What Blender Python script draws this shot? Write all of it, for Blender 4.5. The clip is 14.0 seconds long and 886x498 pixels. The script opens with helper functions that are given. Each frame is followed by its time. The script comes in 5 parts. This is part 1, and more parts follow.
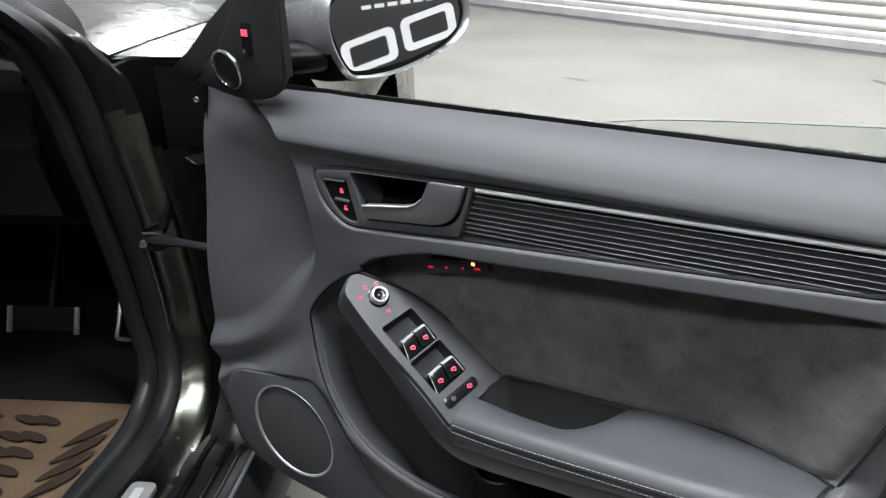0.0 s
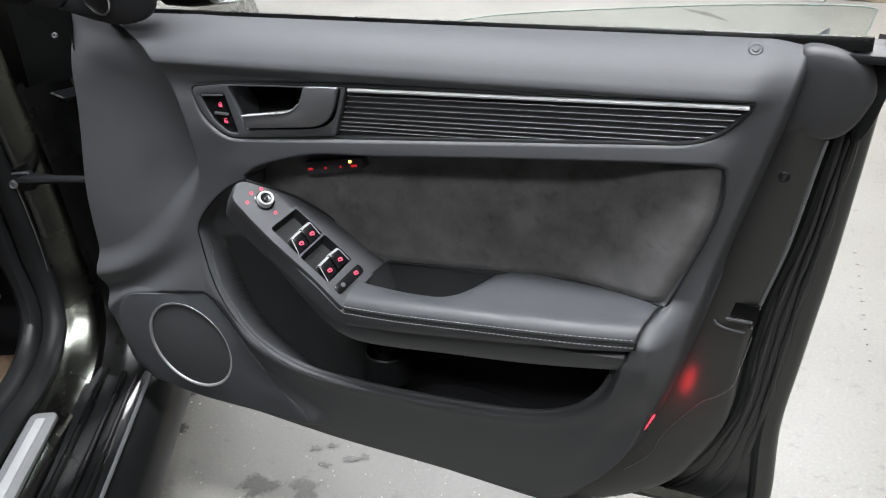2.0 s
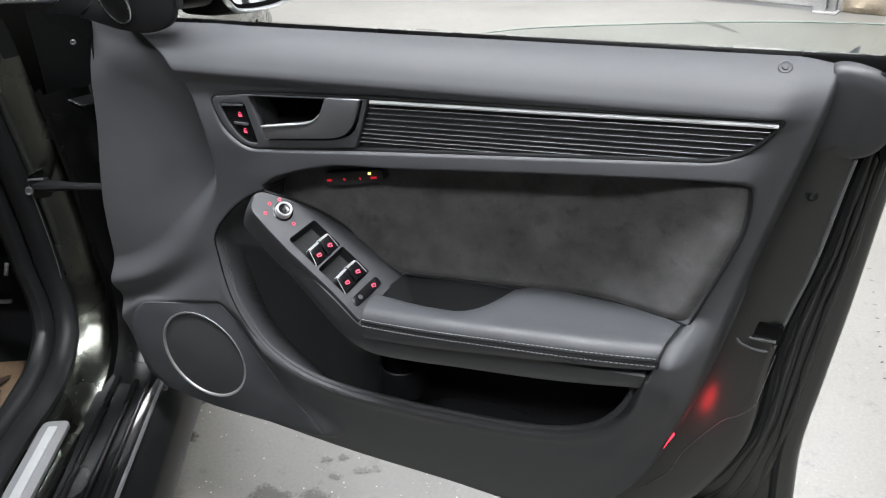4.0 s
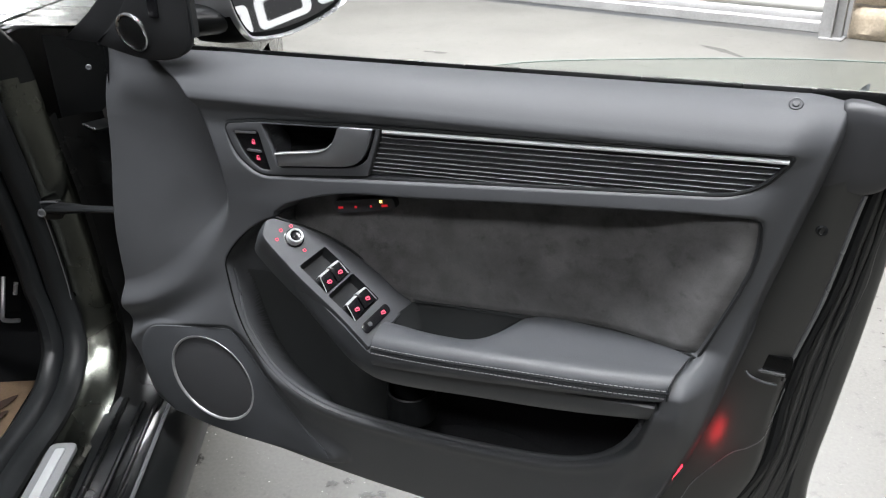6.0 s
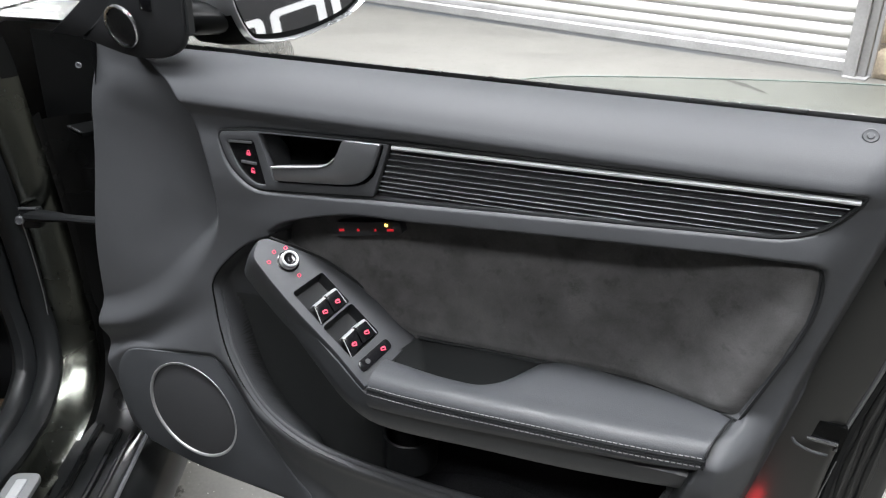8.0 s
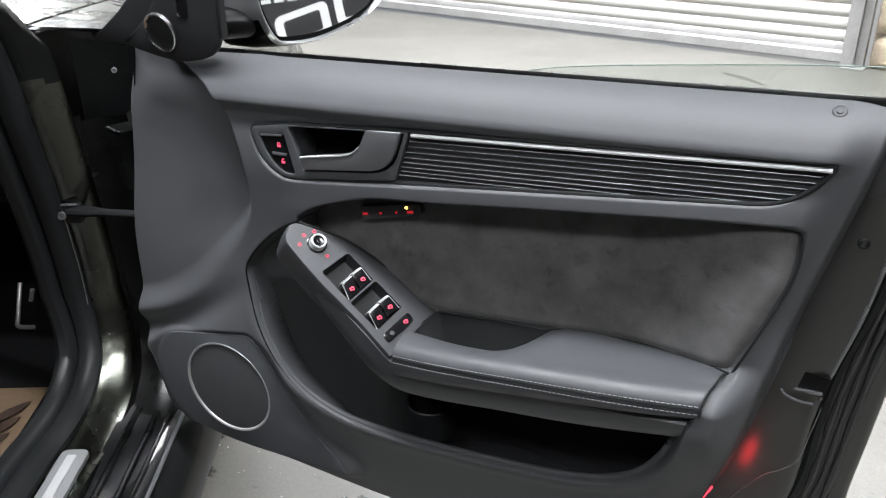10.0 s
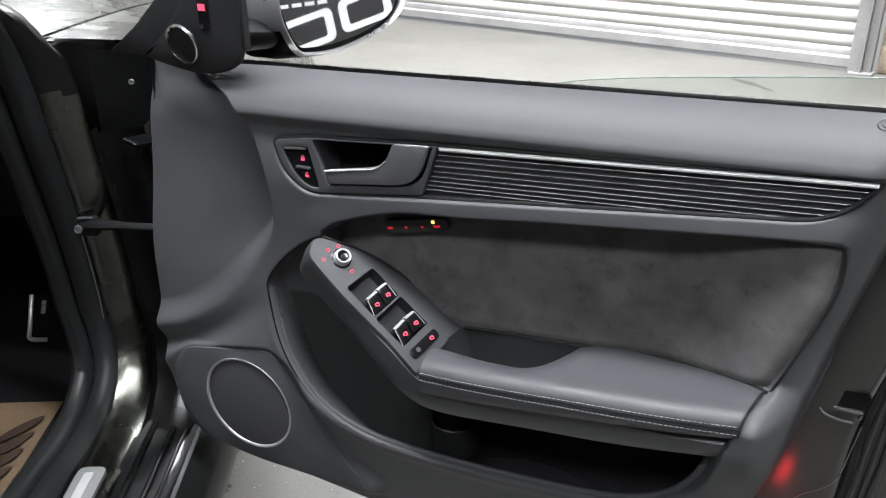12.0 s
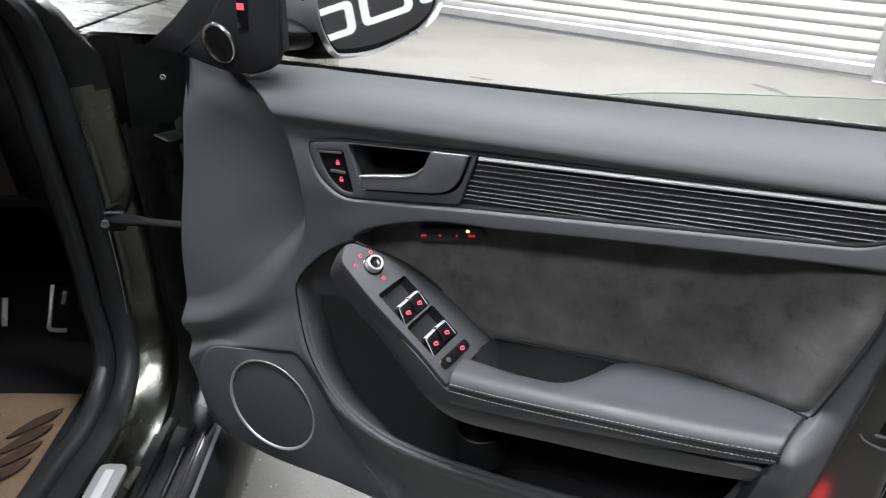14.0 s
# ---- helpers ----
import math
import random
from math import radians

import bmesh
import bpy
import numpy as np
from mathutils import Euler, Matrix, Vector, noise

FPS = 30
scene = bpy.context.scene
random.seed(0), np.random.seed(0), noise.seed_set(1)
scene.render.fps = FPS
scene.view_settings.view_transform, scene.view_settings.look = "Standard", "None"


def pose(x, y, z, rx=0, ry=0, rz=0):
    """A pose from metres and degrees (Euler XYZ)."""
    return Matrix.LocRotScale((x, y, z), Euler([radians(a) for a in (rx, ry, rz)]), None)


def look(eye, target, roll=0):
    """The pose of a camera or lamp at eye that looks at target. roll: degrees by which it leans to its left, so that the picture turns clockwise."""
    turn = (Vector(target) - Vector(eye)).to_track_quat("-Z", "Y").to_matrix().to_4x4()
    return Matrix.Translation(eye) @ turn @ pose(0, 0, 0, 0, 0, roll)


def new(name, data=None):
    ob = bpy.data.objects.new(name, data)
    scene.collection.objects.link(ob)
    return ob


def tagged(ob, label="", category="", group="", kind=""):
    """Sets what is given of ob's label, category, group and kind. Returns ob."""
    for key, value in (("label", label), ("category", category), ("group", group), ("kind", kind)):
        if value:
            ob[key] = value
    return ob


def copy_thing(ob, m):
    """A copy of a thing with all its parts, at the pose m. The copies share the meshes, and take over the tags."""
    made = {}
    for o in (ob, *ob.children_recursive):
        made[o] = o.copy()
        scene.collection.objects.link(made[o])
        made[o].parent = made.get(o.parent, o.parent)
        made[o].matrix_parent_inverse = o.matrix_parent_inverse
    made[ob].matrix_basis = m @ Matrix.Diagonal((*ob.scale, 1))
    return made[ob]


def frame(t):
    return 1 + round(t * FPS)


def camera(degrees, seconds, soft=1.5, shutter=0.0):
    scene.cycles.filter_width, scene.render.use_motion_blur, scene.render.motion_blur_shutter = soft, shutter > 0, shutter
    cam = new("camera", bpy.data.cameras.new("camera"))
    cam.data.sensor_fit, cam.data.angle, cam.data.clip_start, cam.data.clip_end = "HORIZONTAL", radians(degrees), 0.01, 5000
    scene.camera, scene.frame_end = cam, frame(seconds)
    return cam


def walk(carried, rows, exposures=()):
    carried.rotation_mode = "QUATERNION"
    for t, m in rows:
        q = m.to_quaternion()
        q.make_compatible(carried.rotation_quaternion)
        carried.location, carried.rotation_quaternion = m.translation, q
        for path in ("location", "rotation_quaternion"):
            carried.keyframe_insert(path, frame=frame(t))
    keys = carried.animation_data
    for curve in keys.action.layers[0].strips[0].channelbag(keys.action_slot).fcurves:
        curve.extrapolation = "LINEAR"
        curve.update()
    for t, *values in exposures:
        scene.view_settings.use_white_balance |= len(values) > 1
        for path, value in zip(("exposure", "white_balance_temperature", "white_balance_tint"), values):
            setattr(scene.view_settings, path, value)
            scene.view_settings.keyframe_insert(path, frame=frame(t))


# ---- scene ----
cam = camera(57.0, 14.0, soft=1.2)
PATH = [
    (0, (0.884, -0.745, 1.214), (-0.161, 0.731, 0.361), -2.4),
    (0.5, (0.874, -0.693, 1.191), (0.043, 0.84, 0.211), -2.5),
    (1, (0.881, -0.735, 1.185), (0.103, 0.816, 0.19), -3.0),
    (1.5, (0.917, -0.862, 1.205), (0.191, 0.727, 0.232), -3.2),
    (2, (0.93, -0.892, 1.194), (0.215, 0.709, 0.233), -2.5),
    (2.5, (0.922, -0.888, 1.188), (0.204, 0.715, 0.232), -1.8),
    (3, (0.915, -0.887, 1.19), (0.191, 0.716, 0.238), -2.1),
    (5.5, (0.9, -0.892, 1.211), (0.162, 0.723, 0.291), -1.4),
    (6, (0.899, -0.891, 1.213), (0.154, 0.73, 0.308), -1.4),
    (6.5, (0.901, -0.894, 1.213), (0.144, 0.731, 0.326), -1.3),
    (7, (0.886, -0.875, 1.207), (0.121, 0.749, 0.327), -0.0),
    (7.2, (0.87, -0.847, 1.188), (0.107, 0.782, 0.312), 1.3),
    (9.3, (0.84, -0.776, 1.164), (0.061, 0.863, 0.324), -0.2),
    (9.5, (0.844, -0.8, 1.176), (0.065, 0.834, 0.326), -0.4),
    (10, (0.877, -0.889, 1.182), (0.095, 0.744, 0.333), -0.5),
    (10.5, (0.88, -0.912, 1.194), (0.097, 0.724, 0.351), -0.8),
    (11, (0.874, -0.911, 1.197), (0.094, 0.73, 0.36), -0.8),
    (11.5, (0.871, -0.896, 1.19), (0.09, 0.744, 0.353), -0.8),
    (12, (0.835, -0.882, 1.186), (0.048, 0.754, 0.348), -0.7),
    (12.5, (0.809, -0.879, 1.189), (0.029, 0.758, 0.346), -0.1),
    (13, (0.806, -0.885, 1.194), (0.031, 0.754, 0.349), 0.0),
    (13.5, (0.819, -0.887, 1.198), (0.049, 0.751, 0.347), -0.1),
    (14, (0.795, -0.876, 1.197), (-0.01, 0.745, 0.347), 0.8),
]
walk(cam, [(t, look(eye, target, roll)) for t, eye, target, roll in PATH], exposures=[(0.0, 0.10), (0.5, 0.19), (1.0, 0.24), (14.0, 0.24)])


# ---- world, lights ----
world = bpy.data.worlds.new("world")
scene.world = world
world.use_nodes = True
wn = world.node_tree
sky = wn.nodes.new("ShaderNodeTexSky")
sky.sky_type, sky.sun_disc, sky.sun_elevation, sky.sun_rotation = "NISHITA", False, radians(40), radians(20)
wn.links.new(sky.outputs["Color"], wn.nodes["Background"].inputs["Color"])
wn.nodes["Background"].inputs["Strength"].default_value = 0.12


def tube_light(x, y, turn, watts, length=1.5):
    """A fluorescent batten under the ceiling with its lamp."""
    lamp = bpy.data.lights.new("batten_lamp", "AREA")
    lamp.shape, lamp.size, lamp.size_y, lamp.energy, lamp.color = "RECTANGLE", length, 0.50, watts, (0.945, 0.962, 1.0)
    ob = new("batten_lamp", lamp)
    ob.matrix_world = pose(x, y, 3.36, 0, 0, turn)
    return ob


# The last lamp is added, unseen: it brightens what the bonnet mirrors.
LIGHTS = [(0.2, -2.6, -12, 62), (2.3, -2.3, -12, 16), (-0.4, -0.38, -12, 140), (1.3, -0.48, -12, 114), (2.6, 1.1, -12, 58), (-1.4, 4.0, -12, 340), (1.0, 3.9, -12, 310), (-4.3, 4.0, -12, 190)]
for x, y, turn, watts in LIGHTS:
    tube_light(x, y, turn, watts)
sun = bpy.data.lights.new("sun", "SUN")
sun.energy, sun.angle, sun.color = 3.0, radians(0.5), (1.0, 0.96, 0.90)
new("sun", sun).matrix_world = look((0, 0, 0), (math.sin(radians(20)) * -0.766, math.cos(radians(20)) * -0.766, -0.643))


# ---- materials ----
def material(name, color, rough=0.5, metal=0.0, coat=0.0, grain=0.0, grain_size=900.0, bump=0.0, blotch=0.0, blotch_size=8.0, spec=0.5, sheen=0.0, rough_var=0.08, emit=None, power=0.0):
    """A principled material with fine grain, soft blotches, bump and uneven gloss, all in object metres."""
    m = bpy.data.materials.new(name)
    m.use_nodes = True
    nt = m.node_tree
    b = nt.nodes["Principled BSDF"]
    b.inputs["Metallic"].default_value = metal
    b.inputs["Specular IOR Level"].default_value = spec
    b.inputs["Coat Weight"].default_value = coat
    b.inputs["Coat Roughness"].default_value = 0.03
    b.inputs["Sheen Weight"].default_value = sheen
    b.inputs["Sheen Roughness"].default_value = 0.4
    tc = nt.nodes.new("ShaderNodeTexCoord")

    def noise_node(scale, detail):
        n = nt.nodes.new("ShaderNodeTexNoise")
        n.inputs["Scale"].default_value, n.inputs["Detail"].default_value = scale, detail
        nt.links.new(tc.outputs["Object"], n.inputs["Vector"])
        return n

    big, fine = noise_node(blotch_size, 4.0), noise_node(grain_size, 2.0)
    c = np.array(color, float)
    last = None
    for n, amount in ((big, blotch), (fine, grain)):
        if amount <= 0:
            continue
        ramp = nt.nodes.new("ShaderNodeMapRange")
        ramp.inputs["From Min"].default_value, ramp.inputs["From Max"].default_value = 0.3, 0.7
        ramp.inputs["To Min"].default_value, ramp.inputs["To Max"].default_value = 1 - amount, 1 + amount
        nt.links.new(n.outputs["Fac"], ramp.inputs["Value"])
        mul = nt.nodes.new("ShaderNodeVectorMath")
        mul.operation = "SCALE"
        if last is None:
            mul.inputs[0].default_value = tuple(c)
        else:
            nt.links.new(last, mul.inputs[0])
        nt.links.new(ramp.outputs["Result"], mul.inputs["Scale"])
        last = mul.outputs["Vector"]
    if last is None:
        b.inputs["Base Color"].default_value = (*c, 1)
    else:
        nt.links.new(last, b.inputs["Base Color"])
    rr = nt.nodes.new("ShaderNodeMapRange")
    rr.inputs["From Min"].default_value, rr.inputs["From Max"].default_value = 0.3, 0.7
    rr.inputs["To Min"].default_value, rr.inputs["To Max"].default_value = max(rough - rough_var, 0.01), min(rough + rough_var, 1)
    nt.links.new(big.outputs["Fac"], rr.inputs["Value"])
    nt.links.new(rr.outputs["Result"], b.inputs["Roughness"])
    if bump > 0:
        bp = nt.nodes.new("ShaderNodeBump")
        bp.inputs["Strength"].default_value, bp.inputs["Distance"].default_value = bump, 0.0006
        nt.links.new(fine.outputs["Fac"], bp.inputs["Height"])
        nt.links.new(bp.outputs["Normal"], b.inputs["Normal"])
    if emit:
        b.inputs["Emission Color"].default_value = (*emit, 1)
        b.inputs["Emission Strength"].default_value = power
    return m


TRIM = material("soft_grey_plastic", (0.0530, 0.0552, 0.0594), 0.52, spec=0.27, rough_var=0.03, grain=0.10, grain_size=1400, bump=0.22, blotch=0.06, blotch_size=9)
PACK = material("mid_grey_plastic", (0.033, 0.0352, 0.0390), 0.42, grain=0.12, grain_size=1500, bump=0.22, blotch=0.05)
TRIM_DARK = material("dark_hard_plastic", (0.030, 0.031, 0.034), 0.5, grain=0.12, grain_size=1500, bump=0.25, blotch=0.08)
SUEDE = material("charcoal_suede", (0.090, 0.0885, 0.0895), 0.95, grain=0.25, grain_size=1200, bump=0.3, blotch=0.25, blotch_size=22, spec=0.12, sheen=0.3, rough_var=0.03)
WING = material("grey_felted_plastic", (0.049, 0.052, 0.057), 0.62, spec=0.25, grain=0.10, grain_size=1300, bump=0.2, blotch=0.16, blotch_size=14)
LEATHER = material("charcoal_leather", (0.039, 0.0412, 0.0452), 0.50, spec=0.38, grain=0.14, grain_size=700, bump=0.35, blotch=0.06, blotch_size=20)
GRILLE = material("woven_grille", (0.033, 0.034, 0.037), 0.75, grain=0.3, grain_size=2200, bump=0.5, blotch=0.05)
TWEETER_MESH = material("fine_black_mesh", (0.011, 0.0115, 0.012), 0.7, spec=0.2, grain=0.3, grain_size=2600, bump=0.5)
RUBBER = material("black_rubber", (0.0105, 0.0115, 0.0122), 0.5, spec=0.16, grain=0.1, bump=0.1, blotch=0.12, blotch_size=12)
BLACK = material("black_plastic", (0.0125, 0.0133, 0.0142), 0.45, spec=0.2, grain=0.08, bump=0.08, blotch=0.08)
# For black parts, and for the door gap's shade put into colour.
VOID = material("black_and_gap_shade", (0.0026, 0.0028, 0.0029), 0.3, spec=0.16, grain=0.1, blotch=0.1)
PILLAR_TRIM = material("black_satin_pillar_plastic", (0.0105, 0.0114, 0.0122), 0.42, spec=0.2, grain=0.1, bump=0.12, blotch=0.1)
GLOSS = material("gloss_black", (0.006, 0.006, 0.007), 0.22, blotch=0.05)
SAIL_PLASTIC = material("black_grained_plastic", (0.012, 0.0125, 0.0135), 0.5, spec=0.28, grain=0.1, grain_size=1500, bump=0.2, blotch=0.06)
EDGE_RUBBER = material("black_edge_rubber", (0.026, 0.0268, 0.0262), 0.36, spec=0.5, grain=0.1, bump=0.1, blotch=0.15, blotch_size=9)
ALU = material("satin_aluminium", (0.62, 0.63, 0.65), 0.26, metal=1.0, grain=0.05, blotch=0.04)
ALU_DARK = material("anthracite_satin_metal", (0.19, 0.195, 0.205), 0.32, metal=0.7, grain=0.06, blotch=0.04)
RIB_METAL = material("grey_satin_rib_metal", (0.29, 0.295, 0.305), 0.42, metal=0.7, grain=0.05, blotch=0.04)
SILL_ALU = material("brushed_aluminium", (0.46, 0.47, 0.48), 0.5, metal=0.55, grain=0.05, blotch=0.05)
SILL_GREY = material("grey_anodised_metal", (0.20, 0.205, 0.21), 0.5, metal=0.4, grain=0.08, blotch=0.06)
# Trim plastic darkened for the shade inside the pocket and grab well.
RECESS_SHADE = material("recess_shaded_plastic", (0.021, 0.0228, 0.0235), 0.6, grain=0.1, bump=0.2, blotch=0.08)
RING_DIM = material("dull_satin_aluminium", (0.40, 0.405, 0.41), 0.45, metal=0.7, grain=0.03, blotch=0.03)
SATIN_RING = material("satin_silver", (0.66, 0.67, 0.69), 0.4, metal=0.8, grain=0.03, blotch=0.03)
PEDAL_METAL = material("brushed_pedal_metal", (0.78, 0.78, 0.80), 0.3, metal=0.4)
LIP_METAL = material("satin_button_metal", (0.46, 0.47, 0.48), 0.34, metal=0.45)
PAINT = material("dark_green_black_paint", (0.080, 0.083, 0.072), 0.26, metal=1.0, coat=0.25, grain=0.25, grain_size=3000, blotch=0.1, blotch_size=10, spec=0.2, rough_var=0.05)
JAMB_PAINT = material("dark_green_black_jamb_paint", (0.072, 0.0755, 0.0655), 0.25, metal=1.0, coat=0.2, grain=0.25, grain_size=3000, blotch=0.1, blotch_size=10, spec=0.2, rough_var=0.05)
# Darkened copy of the car paint, for where it mirrors little light.
SHADE_PAINT = material("darkened_car_paint", (0.003, 0.0035, 0.0037), 0.42, coat=0.10, grain=0.25, grain_size=3000, blotch=0.1, blotch_size=10, spec=0.2, rough_var=0.05)
DOOR_PAINT = material("satin_black_paint", (0.0125, 0.0130, 0.0124), 0.38, coat=0.0, spec=0.8, grain=0.15, grain_size=2500, blotch=0.12, blotch_size=10)
MIRROR = material("mirror", (0.9, 0.91, 0.92), 0.012, metal=1.0, rough_var=0.006)
CAP_ALU = material("matt_aluminium_cap", (0.50, 0.51, 0.53), 0.30, metal=0.85, blotch=0.05)
DROP = material("water_drop", (0.10, 0.11, 0.11), 0.05, coat=1.0, spec=0.8)
THREAD = material("grey_thread", (0.14, 0.14, 0.145), 0.8)
RED = material("red_backlight", (0.2, 0.01, 0.02), 0.4, emit=(1.0, 0.10, 0.19), power=1.1)
RED_DIM = material("dim_red_backlight", (0.15, 0.01, 0.01), 0.4, emit=(1.0, 0.03, 0.05), power=0.4)
RED_LAMP = material("red_courtesy_lamp", (0.3, 0.01, 0.01), 0.3, emit=(1.0, 0.03, 0.06), power=3.5)
AMBER = material("amber_light", (0.5, 0.3, 0.05), 0.4, emit=(1.0, 0.62, 0.12), power=4.0)
WHITE_LIGHT = material("tube_light_diffuser", (0.8, 0.8, 0.8), 0.5, emit=(1.0, 0.98, 0.94), power=6.0)
CONCRETE = material("power_floated_concrete", (0.108, 0.1045, 0.0945), 0.5, grain=0.09, grain_size=130, bump=0.12, blotch=0.09, blotch_size=1.6, rough_var=0.08)
SHUTTER = material("white_painted_steel", (0.40, 0.395, 0.375), 0.60, spec=0.3, grain=0.02, blotch=0.05, blotch_size=3)
GALV = material("galvanised_steel", (0.285, 0.283, 0.280), 0.48, metal=0.35, grain=0.06, grain_size=60, blotch=0.12, blotch_size=6)
STONE = material("limestone", (0.33, 0.275, 0.205), 0.9, grain=0.15, grain_size=60, bump=0.9, blotch=0.28, blotch_size=7)
MORTAR = material("mortar", (0.25, 0.22, 0.185), 0.95, grain=0.15, grain_size=90, bump=0.5, blotch=0.2)
PLASTER = material("white_plaster", (0.66, 0.65, 0.62), 0.8, grain=0.03, blotch=0.06, blotch_size=1.2)
DULL_WALL = material("grey_painted_render", (0.16, 0.16, 0.155), 0.8, grain=0.04, blotch=0.10, blotch_size=1.4)
CEILING = material("grey_ceiling", (0.17, 0.17, 0.165), 0.85, blotch=0.06, blotch_size=1.0)
BANNER_BLACK = material("black_banner_vinyl", (0.012, 0.012, 0.013), 0.5, blotch=0.1, blotch_size=3)
BANNER_WHITE = material("white_print", (0.82, 0.82, 0.82), 0.5, blotch=0.03)
MAT_TAN = material("tan_kraft_paper_mat", (0.168, 0.114, 0.070), 0.8, grain=0.12, grain_size=300, bump=0.3, blotch=0.15, blotch_size=9)
MAT_PRINT = material("dark_brown_print", (0.040, 0.022, 0.014), 0.8, blotch=0.3, blotch_size=30)
CARPET = material("black_carpet", (0.016, 0.0165, 0.018), 0.95, grain=0.3, grain_size=500, bump=0.5, spec=0.1)


def mottle(m, scale, amount, low=0.45, high=0.6, detail=6.0, stretch=(1, 1, 1)):
    """Adds another layer of patches with firmer edges over a material's colour."""
    nt = m.node_tree
    p = nt.nodes["Principled BSDF"]
    tc, mp, n = nt.nodes.new("ShaderNodeTexCoord"), nt.nodes.new("ShaderNodeMapping"), nt.nodes.new("ShaderNodeTexNoise")
    mp.inputs["Scale"].default_value = stretch
    n.inputs["Scale"].default_value, n.inputs["Detail"].default_value, n.inputs["Roughness"].default_value = scale, detail, 0.62
    nt.links.new(tc.outputs["Object"], mp.inputs["Vector"])
    nt.links.new(mp.outputs["Vector"], n.inputs["Vector"])
    r = nt.nodes.new("ShaderNodeMapRange")
    r.inputs["From Min"].default_value, r.inputs["From Max"].default_value = low, high
    r.inputs["To Min"].default_value, r.inputs["To Max"].default_value = 1.0, 1.0 + amount
    nt.links.new(n.outputs["Fac"], r.inputs["Value"])
    mul = nt.nodes.new("ShaderNodeVectorMath")
    mul.operation = "SCALE"
    link = p.inputs["Base Color"].links[0]
    nt.links.new(link.from_socket, mul.inputs[0])
    nt.links.new(r.outputs["Result"], mul.inputs["Scale"])
    nt.links.new(mul.outputs["Vector"], p.inputs["Base Color"])


def ripple(m, scale, strength, depth=0.002):
    """Slow waves in a paint film, which bend what it mirrors."""
    nt = m.node_tree
    p = nt.nodes["Principled BSDF"]
    tc, n, bp = nt.nodes.new("ShaderNodeTexCoord"), nt.nodes.new("ShaderNodeTexNoise"), nt.nodes.new("ShaderNodeBump")
    n.inputs["Scale"].default_value, n.inputs["Detail"].default_value = scale, 2.0
    bp.inputs["Strength"].default_value, bp.inputs["Distance"].default_value = strength, depth
    nt.links.new(tc.outputs["Object"], n.inputs["Vector"])
    nt.links.new(n.outputs["Fac"], bp.inputs["Height"])
    nt.links.new(bp.outputs["Normal"], p.inputs["Normal"])
    nt.links.new(bp.outputs["Normal"], p.inputs["Coat Normal"])
    p.inputs["Coat Roughness"].default_value = 0.07


ripple(PAINT, 30, 0.8)
ripple(JAMB_PAINT, 12, 0.30)
JAMB_PAINT.node_tree.nodes["Principled BSDF"].inputs["Coat Roughness"].default_value = 0.16
mottle(SUEDE, 16, -0.22, 0.54, 0.66, 6.0, (1, 1, 1.4))
mottle(SUEDE, 48, -0.20, 0.57, 0.66, 4.0)
mottle(SUEDE, 6, 0.12, 0.45, 0.65)
mottle(CONCRETE, 1.7, -0.05, 0.49, 0.57, 9.0)
mottle(CONCRETE, 24, -0.28, 0.58, 0.68, 7.0)
mottle(CONCRETE, 120, 0.55, 0.67, 0.72, 2.0)


def stain_material(name, color):
    """A damp mark that fades out raggedly towards its rim, by the vertex layer "fade"."""
    m = bpy.data.materials.new(name)
    m.use_nodes = True
    nt = m.node_tree
    p = nt.nodes["Principled BSDF"]
    p.inputs["Base Color"].default_value, p.inputs["Roughness"].default_value = (*color, 1), 0.45
    tc, n, at = nt.nodes.new("ShaderNodeTexCoord"), nt.nodes.new("ShaderNodeTexNoise"), nt.nodes.new("ShaderNodeAttribute")
    n.inputs["Scale"].default_value, n.inputs["Detail"].default_value = 140.0, 5.0
    at.attribute_name = "fade"
    nt.links.new(tc.outputs["Object"], n.inputs["Vector"])
    add = nt.nodes.new("ShaderNodeMath")
    add.operation = "ADD"
    nt.links.new(at.outputs["Fac"], add.inputs[0])
    nt.links.new(n.outputs["Fac"], add.inputs[1])
    r = nt.nodes.new("ShaderNodeMapRange")
    r.inputs["From Min"].default_value, r.inputs["From Max"].default_value, r.inputs["To Max"].default_value = 0.62, 0.98, 0.72
    nt.links.new(add.outputs["Value"], r.inputs["Value"])
    nt.links.new(r.outputs["Result"], p.inputs["Alpha"])
    return m


DAMP = stain_material("damp_mark", (0.060, 0.058, 0.052))


def glass_material(name="green_tinted_glass", tint=(0.85, 0.895, 0.87)):
    m = bpy.data.materials.new(name)
    m.use_nodes = True
    nt = m.node_tree
    b = nt.nodes["Principled BSDF"]
    b.inputs["Base Color"].default_value = (*tint, 1)
    b.inputs["Roughness"].default_value = 0.0
    b.inputs["Transmission Weight"].default_value = 1.0
    b.inputs["IOR"].default_value = 1.5
    return m


GLASS = glass_material()
# For unseen windows; the dark tint is added to keep the cabin unlit.
DARK_GLASS = glass_material("dark_tinted_glass", (0.10, 0.12, 0.11))


# ---- geometry helpers ----
def thing(name, label, category, kind="", group="", at=(0, 0, 0)):
    ob = new(name)
    ob.empty_display_size = 0.05
    ob.location = at
    return tagged(ob, label, category, group, kind)


def part(name, bm, mat, parent, label="", smooth=True):
    """Links a bmesh as one mesh object under a thing or a part; the coordinates stay in the world."""
    me = bpy.data.meshes.new(name)
    bmesh.ops.recalc_face_normals(bm, faces=bm.faces)
    bm.to_mesh(me)
    bm.free()
    return mesh_part(name, me, mat, parent, label, smooth)


